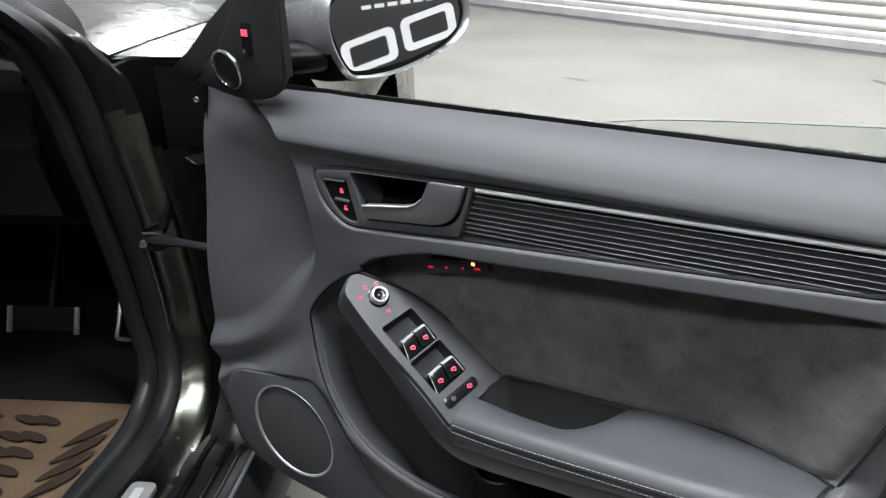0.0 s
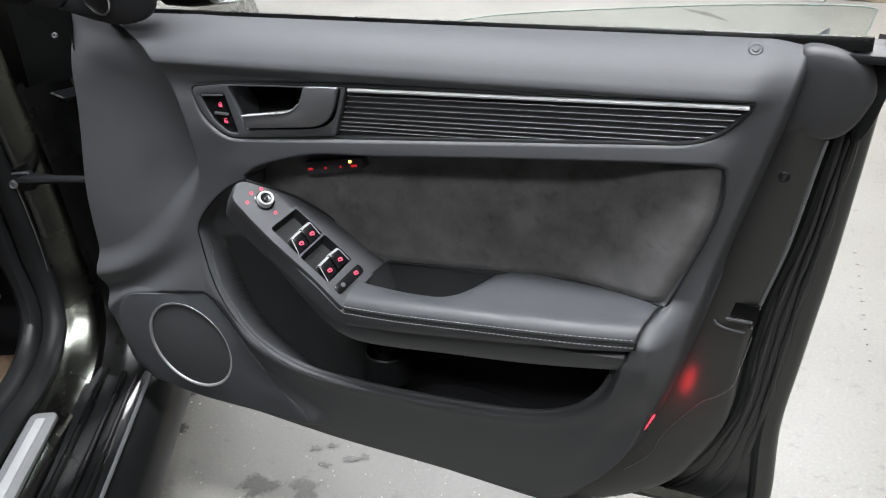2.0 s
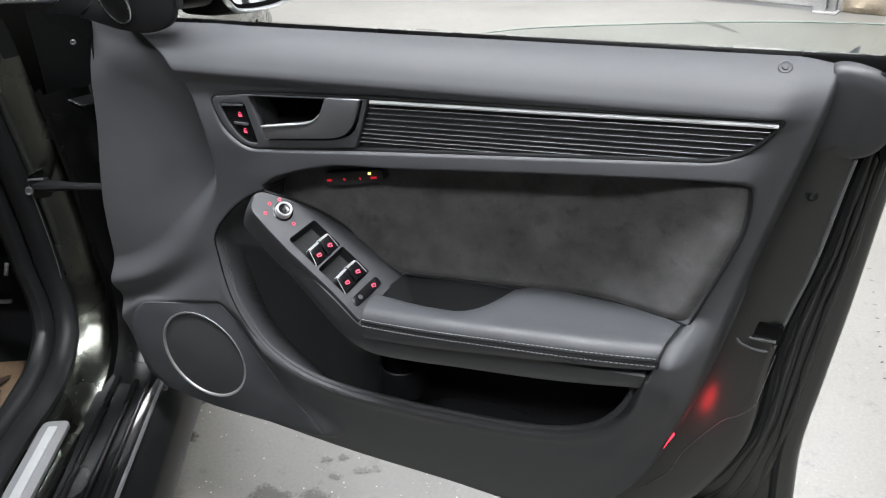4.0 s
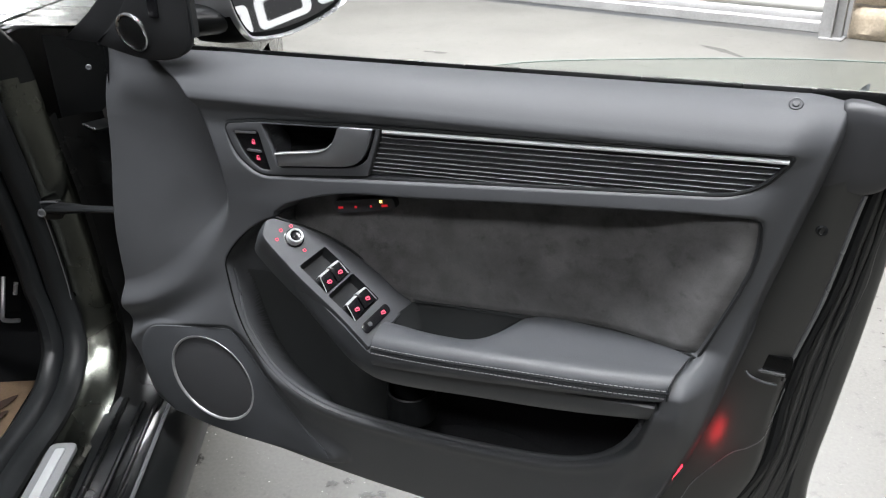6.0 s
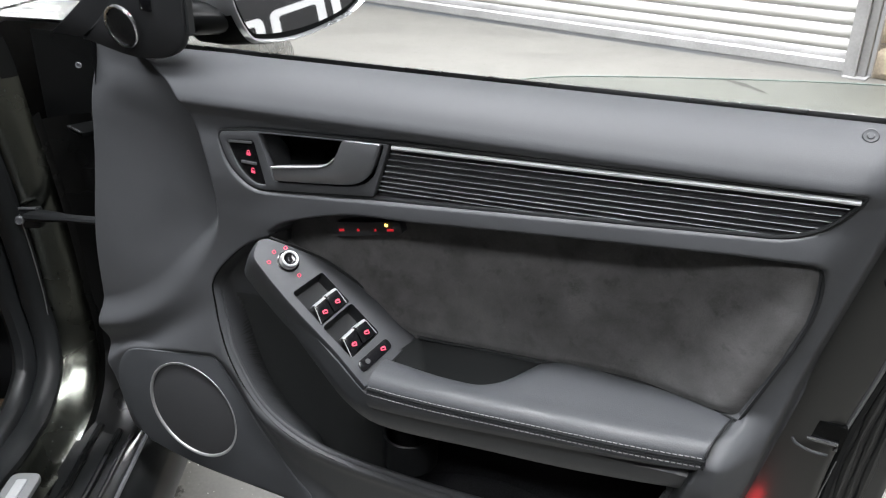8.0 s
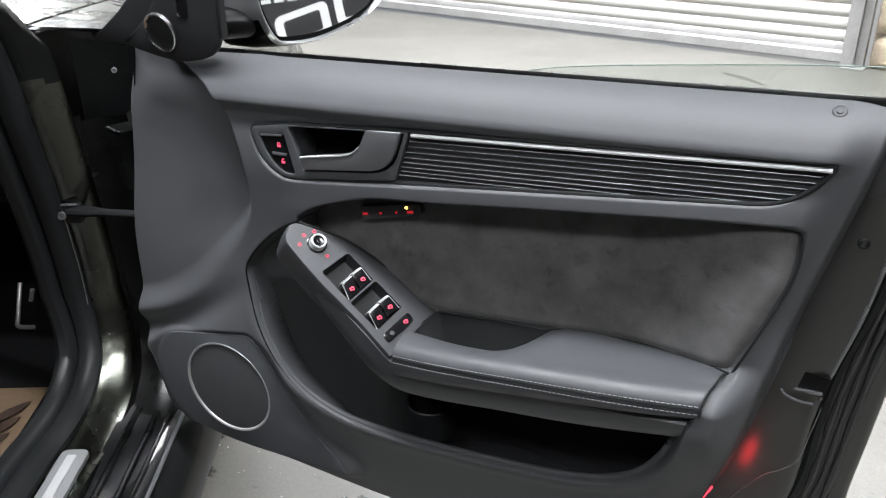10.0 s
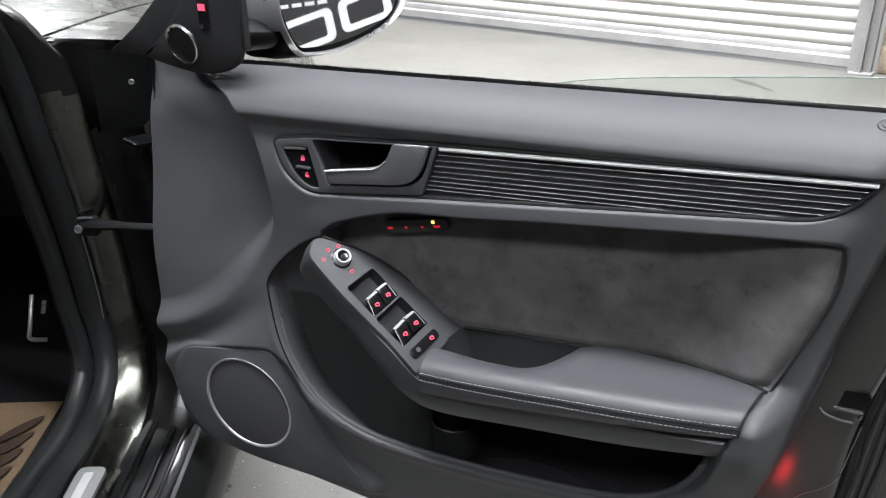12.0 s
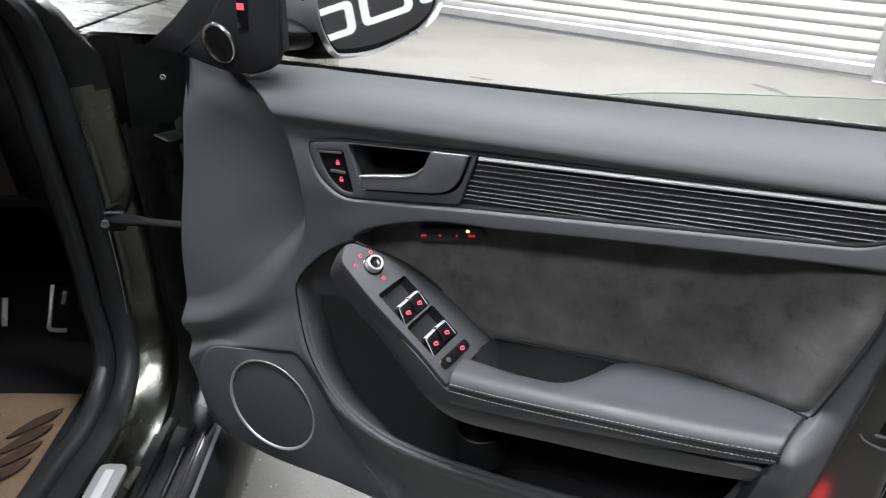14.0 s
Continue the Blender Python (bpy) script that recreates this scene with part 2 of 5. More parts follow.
def mesh_part(name, me, mat, parent, label="", smooth=True):
    if mat and not me.materials:
        me.materials.append(mat)
    if smooth:
        me.polygons.foreach_set("use_smooth", [True] * len(me.polygons))
        if smooth != "all":
            me.set_sharp_from_angle(angle=radians(38))
    ob = new(name, me)
    if parent:
        ob.parent = parent
        base = Vector((0, 0, 0))
        up = parent
        while up:
            base += up.location
            up = up.parent
        ob.location = -base
    if label:
        ob["label"] = label
    return ob


def grid_bm(P, wrap_u=False, wrap_v=False):
    """A bmesh from an array of points P[u][v]."""
    P = np.asarray(P, float)
    nu, nv = P.shape[:2]
    u, v = np.meshgrid(np.arange(nu if wrap_u else nu - 1), np.arange(nv if wrap_v else nv - 1), indexing="ij")
    a, b, c, d = u * nv + v, (u + 1) % nu * nv + v, (u + 1) % nu * nv + (v + 1) % nv, u * nv + (v + 1) % nv
    me = bpy.data.meshes.new("grid")
    me.from_pydata(P.reshape(-1, 3).tolist(), [], np.stack([a, b, c, d], -1).reshape(-1, 4).tolist())
    bm = bmesh.new()
    bm.from_mesh(me)
    bpy.data.meshes.remove(me)
    return bm


def spline(points, n=8, closed=False):
    """A Catmull-Rom line through the points, n steps from one to the next."""
    p = np.asarray(points, float)
    q = np.concatenate([p[-1:], p, p[:2]]) if closed else np.concatenate([2 * p[:1] - p[1:2], p, 2 * p[-1:] - p[-2:-1]])
    out = []
    for i in range(len(q) - 3):
        a, b, c, d = q[i : i + 4]
        for t in np.arange(n) / n:
            out.append(0.5 * (2 * b + (c - a) * t + (2 * a - 5 * b + 4 * c - d) * t**2 + (3 * b - a - 3 * c + d) * t**3))
    if not closed:
        out.append(p[-1])
    return np.array(out)


def curve1(xs, ys):
    """A smooth function through a few values."""
    xs, ys = np.asarray(xs, float), np.asarray(ys, float)
    slope = np.gradient(ys, xs)

    def f(x):
        x = np.clip(np.asarray(x, float), xs[0], xs[-1])
        i = np.clip(np.searchsorted(xs, x) - 1, 0, len(xs) - 2)
        h = xs[i + 1] - xs[i]
        t = (x - xs[i]) / h
        return (2 * t**3 - 3 * t**2 + 1) * ys[i] + (t**3 - 2 * t**2 + t) * h * slope[i] + (3 * t**2 - 2 * t**3) * ys[i + 1] + (t**3 - t**2) * h * slope[i + 1]

    return f


def ramp(a, b, x):
    t = np.clip((x - a) / (b - a), 0, 1)
    return t * t * (3 - 2 * t)


def inside_by(poly, X, Z):
    """How far each point lies inside a closed line; negative outside."""
    poly = np.asarray(poly, float)
    best = np.full(X.shape, 1e9)
    odd = np.zeros(X.shape, bool)
    for (x0, z0), (x1, z1) in zip(poly, np.roll(poly, -1, 0)):
        dx, dz = x1 - x0, z1 - z0
        t = np.clip(((X - x0) * dx + (Z - z0) * dz) / (dx * dx + dz * dz + 1e-12), 0, 1)
        best = np.minimum(best, np.hypot(X - x0 - t * dx, Z - z0 - t * dz))
        if z0 != z1:
            odd ^= ((z0 > Z) != (z1 > Z)) & (X < dx * (Z - z0) / (z1 - z0) + x0)
    return np.where(odd, best, -best)


def tube(path, radius, sides=8, closed=False, squash=1.0):
    """A round bar along a line; squash flattens it across z."""
    p = np.asarray(path, float)
    t = np.roll(p, -1, 0) - np.roll(p, 1, 0) if closed else np.gradient(p, axis=0)
    t /= np.linalg.norm(t, axis=1)[:, None] + 1e-12
    up = np.tile([0.0, 0.0, 1.0], (len(p), 1))
    up[np.abs(t[:, 2]) > 0.95] = (0, 1, 0)
    if closed or np.ptp(p[:, 1]) < 1e-6 and np.abs(t[:, 2]).max() > 0.5:
        up[:] = (0, 1, 0)
    a = np.cross(t, up)
    a /= np.linalg.norm(a, axis=1)[:, None]
    b = np.cross(a, t)
    ang = np.linspace(0, 2 * np.pi, sides, endpoint=False)
    r = np.broadcast_to(np.asarray(radius, float), (len(p),))[:, None, None]
    rings = p[:, None] + r * (np.cos(ang)[None, :, None] * a[:, None] + squash * np.sin(ang)[None, :, None] * b[:, None])
    bm = grid_bm(rings, wrap_u=closed, wrap_v=True)
    if not closed:
        bm.verts.ensure_lookup_table()
        bm.faces.new([bm.verts[i] for i in range(sides)])
        bm.faces.new([bm.verts[len(p) * sides - sides + i] for i in range(sides)])
    return bm


def plate(loops, place, thick, bevel=0.0):
    """A flat piece with holes: loops of (a, b), the first the outline; place(a, b, d) gives the point at depth d. It runs from 0 to -thick."""
    bm = bmesh.new()
    edges = []
    for loop in loops:
        vs = [bm.verts.new(place(a, b, 0.0)) for a, b in loop]
        edges += [bm.edges.new((vs[i], vs[(i + 1) % len(vs)])) for i in range(len(vs))]
    bmesh.ops.triangle_fill(bm, use_beauty=True, edges=edges)
    top = list(bm.faces)
    back = Vector(place(0, 0, -thick)) - Vector(place(0, 0, 0))
    ext = bmesh.ops.extrude_face_region(bm, geom=top)
    bmesh.ops.translate(bm, vec=back, verts=[g for g in ext["geom"] if isinstance(g, bmesh.types.BMVert)])
    if bevel > 0:
        bmesh.ops.recalc_face_normals(bm, faces=bm.faces)
        sharp = [e for e in bm.edges if len(e.link_faces) == 2 and e.calc_face_angle(0) > 0.9]
        bmesh.ops.bevel(bm, geom=sharp, offset=bevel, segments=2, affect="EDGES", profile=0.6)
    return bm


def box(cx, cy, cz, sx, sy, sz, bevel=0.0, turn=None):
    bm = bmesh.new()
    bmesh.ops.create_cube(bm, size=1, matrix=Matrix.Translation((cx, cy, cz)) @ (turn or Matrix.Identity(4)) @ Matrix.Diagonal((sx, sy, sz, 1)))
    if bevel > 0:
        bmesh.ops.bevel(bm, geom=list(bm.edges), offset=bevel, segments=2, affect="EDGES", profile=0.6)
    return bm


def join(bms):
    out = bmesh.new()
    for bm in bms:
        me = bpy.data.meshes.new("tmp")
        bm.to_mesh(me)
        bm.free()
        out.from_mesh(me)
        bpy.data.meshes.remove(me)
    return out


def rounded(points, radius, n=5):
    """A closed line with its corners rounded."""
    p = np.asarray(points, float)
    out = []
    for i in range(len(p)):
        a, b, c = p[i - 1], p[i], p[(i + 1) % len(p)]
        r = radius[i] if np.ndim(radius) else radius
        d0, d1 = np.linalg.norm(a - b), np.linalg.norm(c - b)
        s, e = b + (a - b) * min(r, d0 * 0.45) / d0, b + (c - b) * min(r, d1 * 0.45) / d1
        for t in np.linspace(0, 1, n):
            out.append((1 - t) ** 2 * s + 2 * t * (1 - t) * b + t * t * e)
    return np.array(out)


# Directions of the car: B to its rear, R out of its right side.
B, R = Vector((0.454, -0.891, 0)), Vector((0.891, 0.454, 0))


def car(s, r, z):
    """A point by its way to the rear, out of the side, and up."""
    return (s * B.x + r * R.x, s * B.y + r * R.y, z)


# ---- garage ----
FRONT = math.radians(-12.5)
fx, fy = math.cos(FRONT), math.sin(FRONT)
FOOT = Vector((0.93, 4.99, 0))


def front(a, b, z):
    """A point by its way along the shuttered wall (a to the right), in front of it (b), and up."""
    return (FOOT.x + a * fx + b * fy, FOOT.y + a * fy - b * fx, z)


def slab(name, pts, z0, z1, mat, label, category):
    bm = bmesh.new()
    lo = [bm.verts.new((x, y, z0)) for x, y in pts]
    hi = [bm.verts.new((x, y, z1)) for x, y in pts]
    bm.faces.new(lo), bm.faces.new(hi)
    for i in range(len(pts)):
        j = (i + 1) % len(pts)
        bm.faces.new((lo[i], lo[j], hi[j], hi[i]))
    ob = part(name, bm, mat, None, "", smooth=False)
    return tagged(ob, label, category, kind="structure")


slab("floor", [(-7, -6), (9, -6), (9, 9), (-7, 9)], -0.15, 0.0, CONCRETE, "pale grey power-floated concrete garage floor with stains", "floor")
slab("ceiling", [(-7, -6), (9, -6), front(8.3, -0.30, 0)[:2], front(-8.0, -0.30, 0)[:2]], 3.5, 3.65, CEILING, "grey painted garage ceiling", "ceiling")


def wall(name, a, b, z0, z1, thick, mat, label):
    (ax, ay), (bx, by) = a, b
    l = math.hypot(bx - ax, by - ay)
    nx, ny = (by - ay) / l * thick, -(bx - ax) / l * thick
    return slab(name, [(ax, ay), (bx, by), (bx + nx, by + ny), (ax + nx, ay + ny)], z0, z1, mat, label, "wall")


f0, f1, f2 = front(-6.95, 0, 0), front(0.16, 0, 0), front(6.0, 0, 0)
f3 = front(-7.2, 0, 0)
wall("wall_north_east", (f2[0], f2[1]), (f1[0], f1[1]), 0, 3.5, 0.3, MORTAR, "rough limestone garage wall beside the shutter")
wall("wall_north_west", (f0[0], f0[1]), (f3[0], f3[1]), 0, 3.5, 0.3, PLASTER, "white plastered garage wall")
wall("wall_north_lintel", (f1[0], f1[1]), (f0[0], f0[1]), 2.9, 3.5, 0.3, PLASTER, "white plastered lintel over the shutter")
wall("wall_east", (6.2, -5.5), (6.2, 3.66), 0, 3.5, 0.2, DULL_WALL, "grey painted garage wall behind a banner")
wall("wall_south", (-6.2, -5.0), (6.2, -5.0), 0, 3.5, 0.2, DULL_WALL, "grey painted garage wall")
wall("wall_west", (-6.0, 6.6), (-6.0, -5.4), 0, 3.5, 0.2, DULL_WALL, "grey painted garage wall")

# roller shutter: interlocking slats with a rounded face
shutter = thing("roller_shutter", "closed white steel roller shutter with horizontal slats", "shutter", at=front(-2, 0, 0))
prof = [(0.0, 0.0), (0.003, 0.005), (0.008, 0.011), (0.0125, 0.024), (0.014, 0.038), (0.0125, 0.052), (0.008, 0.063), (0.003, 0.067), (0.003, 0.072), (0.0, 0.074)]
PITCH = 0.078
slat_me = None
for k in range(36):
    z = 0.15 + k * PITCH
    if slat_me is None:
        rings = [[Vector(front(a, 0.03 + o, zz)) - Vector(front(-2, 0, 0)) for o, zz in prof] for a in (-6.92, -4.2, -1.4, 0.02)]
        bm = grid_bm(rings)
        slat_me = bpy.data.meshes.new("slat")
        bmesh.ops.recalc_face_normals(bm, faces=bm.faces)
        bm.to_mesh(slat_me), bm.free()
        slat_me.materials.append(SHUTTER)
        slat_me.polygons.foreach_set("use_smooth", [True] * len(slat_me.polygons))
    ob = new("slat", slat_me)
    ob.parent, ob.location = shutter, (0, 0, z)
rail = [(0.0, 0.022), (0.035, 0.022), (0.042, 0.030), (0.042, 0.085), (0.03, 0.10), (0.03, 0.135), (0.02, 0.150), (0.0, 0.150)]
part("bottom_rail", grid_bm([[front(a, 0.02 + o, z) for o, z in rail] for a in (-6.92, 0.02)], wrap_v=True), GALV, shutter, "grey bottom rail")
post = thing("shutter_guide", "galvanised steel guide post of the roller shutter", "post", at=front(0.05, 0, 0))
for nm, a, b, w, d in (("channel", 0.045, 0.05, 0.07, 0.10), ("flange", 0.115, 0.035, 0.05, 0.06), ("angle_bar", 0.085, 0.10, 0.012, 0.03)):
    c = front(a, b, 1.45)
    part(nm, box(*c, w, d, 2.9, 0.004, pose(0, 0, 0, 0, 0, math.degrees(FRONT))), GALV, post)
part("foot_plate", box(*front(0.09, 0.07, 0.006), 0.14, 0.13, 0.012, 0.002, pose(0, 0, 0, 0, 0, math.degrees(FRONT))), GALV, post)

# limestone blocks of the wall
stones = thing("stone_facing", "rough limestone blocks with recessed mortar joints", "wall", kind="structure", at=front(1, 0, 0))
rs = random.Random(4)
z = 0.0
while z < 2.4:
    h = rs.uniform(0.19, 0.30)
    a = 0.19 + rs.uniform(-0.05, 0.0)
    a = max(a, 0.17)
    while a < 2.6:
        w = rs.uniform(0.24, 0.48)
        bm = bmesh.new()
        bmesh.ops.create_grid(bm, x_segments=7, y_segments=5, size=0.5)
        for v in bm.verts:
            u, q = v.co.x, v.co.y
            edge = min(0.5 - abs(u), 0.5 - abs(q))
            bulge = 0.028 * min(1, edge / 0.16) + 0.02 * noise.noise(Vector((a + u * 3, q * 3, z * 5)))
            v.co = Vector(front(a + (u + 0.5) * (w - 0.014) + 0.006 * noise.noise(Vector((q * 4, a, z))), max(bulge, -0.004) + 0.004, z + (q + 0.5) * (h - 0.014) + 0.006 * noise.noise(Vector((u * 4, z, a)))))
        part("stone", bm, STONE, stones)
        a += w
    z += h

# floor marks
def blot(x, y, r, seed, stretch=1.0, turn=0.0, mat=None, name="floor_stain", label="dark damp stain on the concrete floor"):
    rs = random.Random(seed)
    ph = [rs.uniform(0, 6.28) for _ in range(5)]
    verts, faces, fade = [(x, y, 0.0016)], [], [0.75]
    n = 40
    for ring, level in ((0.55, 0.62), (1.0, 0.30), (1.35, 0.0)):
        for i in range(n):
            t = i * 2 * math.pi / n
            q = ring * r * (1 + sum(0.42 / (k + 1.4) * math.sin((k + 2) * t + ph[k]) for k in range(5)))
            u, v = q * math.cos(t) * stretch, q * math.sin(t)
            verts.append((x + u * math.cos(turn) - v * math.sin(turn), y + u * math.sin(turn) + v * math.cos(turn), 0.0016))
            fade.append(level)
    for i in range(n):
        j = (i + 1) % n
        faces.append((0, 1 + i, 1 + j))
        faces += [(1 + g * n + i, 1 + g * n + n + i, 1 + g * n + n + j, 1 + g * n + j) for g in (0, 1)]
    me = bpy.data.meshes.new(name)
    me.from_pydata(verts, [], faces)
    me.attributes.new("fade", "FLOAT", "POINT").data.foreach_set("value", fade)
    ob = mesh_part(name, me, mat or DAMP, None, "", smooth=False)
    return tagged(ob, label, "stain", kind="structure")


for i, (x, y, r, st, tu) in enumerate([(-0.205, 0.149, 0.026, 1.0, 0.3), (-0.27, 0.235, 0.024, 1.4, 0.5), (0.128, 0.197, 0.010, 1, 0), (0.157, 0.217, 0.008, 1.2, 1), (0.214, 0.196, 0.010, 1.5, 0.9), (0.240, 0.212, 0.007, 1.2, 0.2), (0.172, 0.160, 0.008, 1.4, 0.2), (0.168, 0.085, 0.026, 1.1, 0.4), (0.075, 0.062, 0.024, 1.5, 0.9), (0.40, 4.35, 0.035, 3.4, -0.75), (-1.25, 3.75, 0.022, 3.0, 0.1)]):
    blot(x, y, r, 30 + i, st, tu)

for i in range(9):
    blot(1.186 + 0.003 * i + 0.002 * math.sin(7 * i), 1.46 - 0.068 * i, 0.0032, 60 + i, 1.3, 0.7, name="floor_hole", label="small dark hole in the concrete floor")

# drops of water and grit on the floor beside the sill
rg = random.Random(21)
grit = []
for _ in range(150):
    gx, gy, gr = rg.uniform(-0.25, 0.5), rg.uniform(-0.15, 0.32), rg.uniform(0.0007, 0.0019)
    grit.append(grid_bm([[(gx + q * gr * math.cos(t), gy + q * gr * math.sin(t), h * gr) for t in np.linspace(0, 2 * math.pi, 6, endpoint=False)] for q, h in ((1.0, 0.0), (0.7, 0.45), (0.05, 0.6))], wrap_v=True))
tagged(part("floor_grit", join(grit), material("pale_grit", (0.55, 0.54, 0.50), 0.3, coat=0.5), None), "small pale grit and water drops on the concrete floor", "grit", kind="stuff")

# fluorescent battens
first = None
for x, y, turn, watts in LIGHTS:
    if first is None:
        first = thing("ceiling_light", "wide white fluorescent light panel on the ceiling", "ceiling light", group="ceiling lights")
        part("housing", box(0, 0, 0.06, 1.56, 0.53, 0.08, 0.008), PLASTER, first)
        part("diffuser", box(0, 0, 0.012, 1.5, 0.50, 0.012, 0.004), WHITE_LIGHT, first)
        first.matrix_world = pose(x, y, 3.385, 0, 0, turn)
    else:
        copy_thing(first, pose(x, y, 3.385, 0, 0, turn))

# banner on the east wall
banner = thing("wall_banner", "black vinyl banner with large white shapes", "banner", at=(6.19, 1.5, 0.2))
part("sheet", box(6.185, 1.5, 1.25, 0.012, 4.2, 1.9, 0.003), BANNER_BLACK, banner)


def ring_shape(cy, cz, w, h, t, lean):
    """A thick rounded loop in the banner's plane, leaning upwards."""
    c, s = math.cos(lean), math.sin(lean)
    spin = lambda pts: [(cy + (a - cy) * c - (q - cz) * s * 0.3, cz + (a - cy) * s + (q - cz) * c) for a, q in pts]
    out = rounded([(cy - w / 2, cz - h / 2), (cy + w / 2, cz - h / 2), (cy + w / 2, cz + h / 2), (cy - w / 2, cz + h / 2)], min(w, h) * 0.26, 7)
    inn = rounded([(cy - w / 2 + t, cz - h / 2 + t * 0.75), (cy + w / 2 - t, cz - h / 2 + t * 0.75), (cy + w / 2 - t, cz + h / 2 - t * 0.75), (cy - w / 2 + t, cz + h / 2 - t * 0.75)], min(w, h) * 0.10, 7)
    return plate([spin(out), spin(inn)], lambda a, q, d: (6.170 - d, a, q), 0.006)


for k in range(-2, 4):
    part("white_loop", ring_shape(1.50 + 0.55 * k, 0.850 + 0.13 * k, 0.50, 0.29, 0.078, 0.20), BANNER_WHITE, banner, "thick white leaning loop")
for k in range(7):
    part("white_bar", box(6.172, 0.98 + 0.115 * k, 1.085, 0.006, 0.085, 0.032, 0.002), BANNER_WHITE, banner)
part("white_shield", plate([spline([(1.17, 1.52), (1.17, 1.34), (1.32, 1.18), (1.47, 1.34), (1.47, 1.52), (1.32, 1.49)], 6, True)], lambda a, q, d: (6.170 - d, a, q), 0.006), BANNER_WHITE, banner)


# ---- car door: trim panel ----
door = thing("car_door", "open front car door with charcoal trim panel and suede insert", "car door", at=(0.45, 0.06, 0.25))

left_x = curve1([0.24, 0.29, 0.36, 0.45, 0.505, 0.555, 0.64, 0.78, 0.96], [-0.030, -0.066, -0.088, -0.103, -0.115, -0.113, -0.114, -0.098, -0.082])
right_x = curve1([0.205, 0.216, 0.240, 0.29, 0.36, 0.50, 0.70, 0.97], [0.610, 0.662, 0.706, 0.756, 0.806, 0.853, 0.900, 0.966])
low_z = curve1([-0.12, -0.04, 0.12, 0.32, 0.49, 0.62, 0.75, 0.9], [0.281, 0.272, 0.257, 0.233, 0.226, 0.218, 0.211, 0.208])


def top_z(x):
    return 0.9435 + 0.0195 * (x - 0.08)


def strip_top(x):
    return 0.874 + 0.049 * (x - 0.40)


CHANNEL = rounded([(0.156, 0.857), (0.214, 0.866), (0.406, 0.8785), (0.902, 0.902), (0.878, 0.868), (0.845, 0.850), (0.379, 0.804), (0.207, 0.785), (0.170, 0.812)], [0.012, 0.01, 0.01, 0.006, 0.02, 0.02, 0.01, 0.02, 0.02])
CAVITY = rounded([(0.218, 0.864), (0.401, 0.876), (0.386, 0.830), (0.362, 0.813), (0.236, 0.798)], 0.008)
POCKET = spline([(0.332, 0.758), (0.261, 0.736), (0.186, 0.700), (0.128, 0.640), (0.126, 0.597), (0.151, 0.522), (0.214, 0.451), (0.302, 0.412), (0.441, 0.407), (0.578, 0.417), (0.67, 0.432), (0.733, 0.46), (0.771, 0.505), (0.788, 0.56), (0.797, 0.61), (0.795, 0.648), (0.62, 0.660), (0.44, 0.66), (0.38, 0.70)], 8, True)
WING_EDGE = [(-0.075, 0.945), (-0.045, 0.948), (0.046, 0.921), (0.098, 0.889), (0.133, 0.817), (0.140, 0.740), (0.118, 0.689), (0.045, 0.602), (-0.042, 0.541), (-0.110, 0.516), (-0.135, 0.509)]
WING_AREA = np.concatenate([spline(WING_EDGE, 8), [(-0.25, 0.51), (-0.25, 0.95)]])
SUEDE_TOP = [(0.228, 0.730), (0.262, 0.751), (0.348, 0.777), (0.442, 0.786), (0.56, 0.799), (0.679, 0.811), (0.80, 0.823), (0.872, 0.829)]
SUEDE_LOW = [(0.225, 0.700), (0.262, 0.680), (0.306, 0.655), (0.370, 0.622), (0.412, 0.602), (0.50, 0.6055), (0.589, 0.612), (0.724, 0.621), (0.828, 0.630)]
SUEDE_AREA = np.concatenate([spline(SUEDE_TOP, 8), spline([(0.872, 0.829), (0.884, 0.818), (0.879, 0.756), (0.836, 0.636)], 6), spline(SUEDE_LOW[::-1], 8)])
COVER = rounded([(-0.066, 0.468), (-0.043, 0.482), (0.119, 0.513), (0.138, 0.494), (0.195, 0.402), (0.255, 0.330), (0.294, 0.301), (0.270, 0.290), (0.056, 0.290), (-0.041, 0.306), (-0.070, 0.335), (-0.088, 0.380), (-0.086, 0.430)], [0.02, 0.02, 0.006, 0.02, 0.05, 0.05, 0.012, 0.02, 0.05, 0.03, 0.03, 0.04, 0.03], 7)
PAD_FOOT = [(0.76, 0.58), (0.800, 0.58), (0.813, 0.632), (0.811, 0.650), (0.76, 0.650)]
SPEAKER = (0.066, 0.402)

down = curve1([0, 0.006, 0.015, 0.027, 0.040, 0.049, 0.055, 0.062, 0.070, 0.080, 0.115, 0.145, 0.19, 0.27, 0.35, 0.43, 0.50, 0.54, 0.60, 0.66, 0.72],
              [0.047, 0.034, 0.020, 0.006, -0.005, -0.0105, -0.0116, -0.0080, -0.0036, -0.0034, -0.009, -0.0115, -0.010, -0.008, -0.012, -0.024, -0.034, -0.030, -0.017, -0.001, 0.018])
flat = curve1([0, 0.006, 0.015, 0.027, 0.040, 0.055, 0.069, 0.10, 0.7], [0.047, 0.034, 0.020, 0.007, -0.001, -0.005, -0.006, -0.006, -0.006])

tight = curve1([0, 0.004, 0.010, 0.020, 0.032, 0.048, 0.065, 0.115, 0.19, 0.27, 0.35, 0.43, 0.50, 0.54, 0.60, 0.66, 0.72], [0.024, 0.014, 0.006, -0.001, -0.006, -0.009, -0.010, -0.011, -0.010, -0.008, -0.012, -0.024, -0.034, -0.030, -0.017, -0.001, 0.018])


def suede_y(x, z):
    return 0.046 - (0.83 - z) * 0.055 - 0.046 * ramp(0.69, 0.875, np.asarray(x))


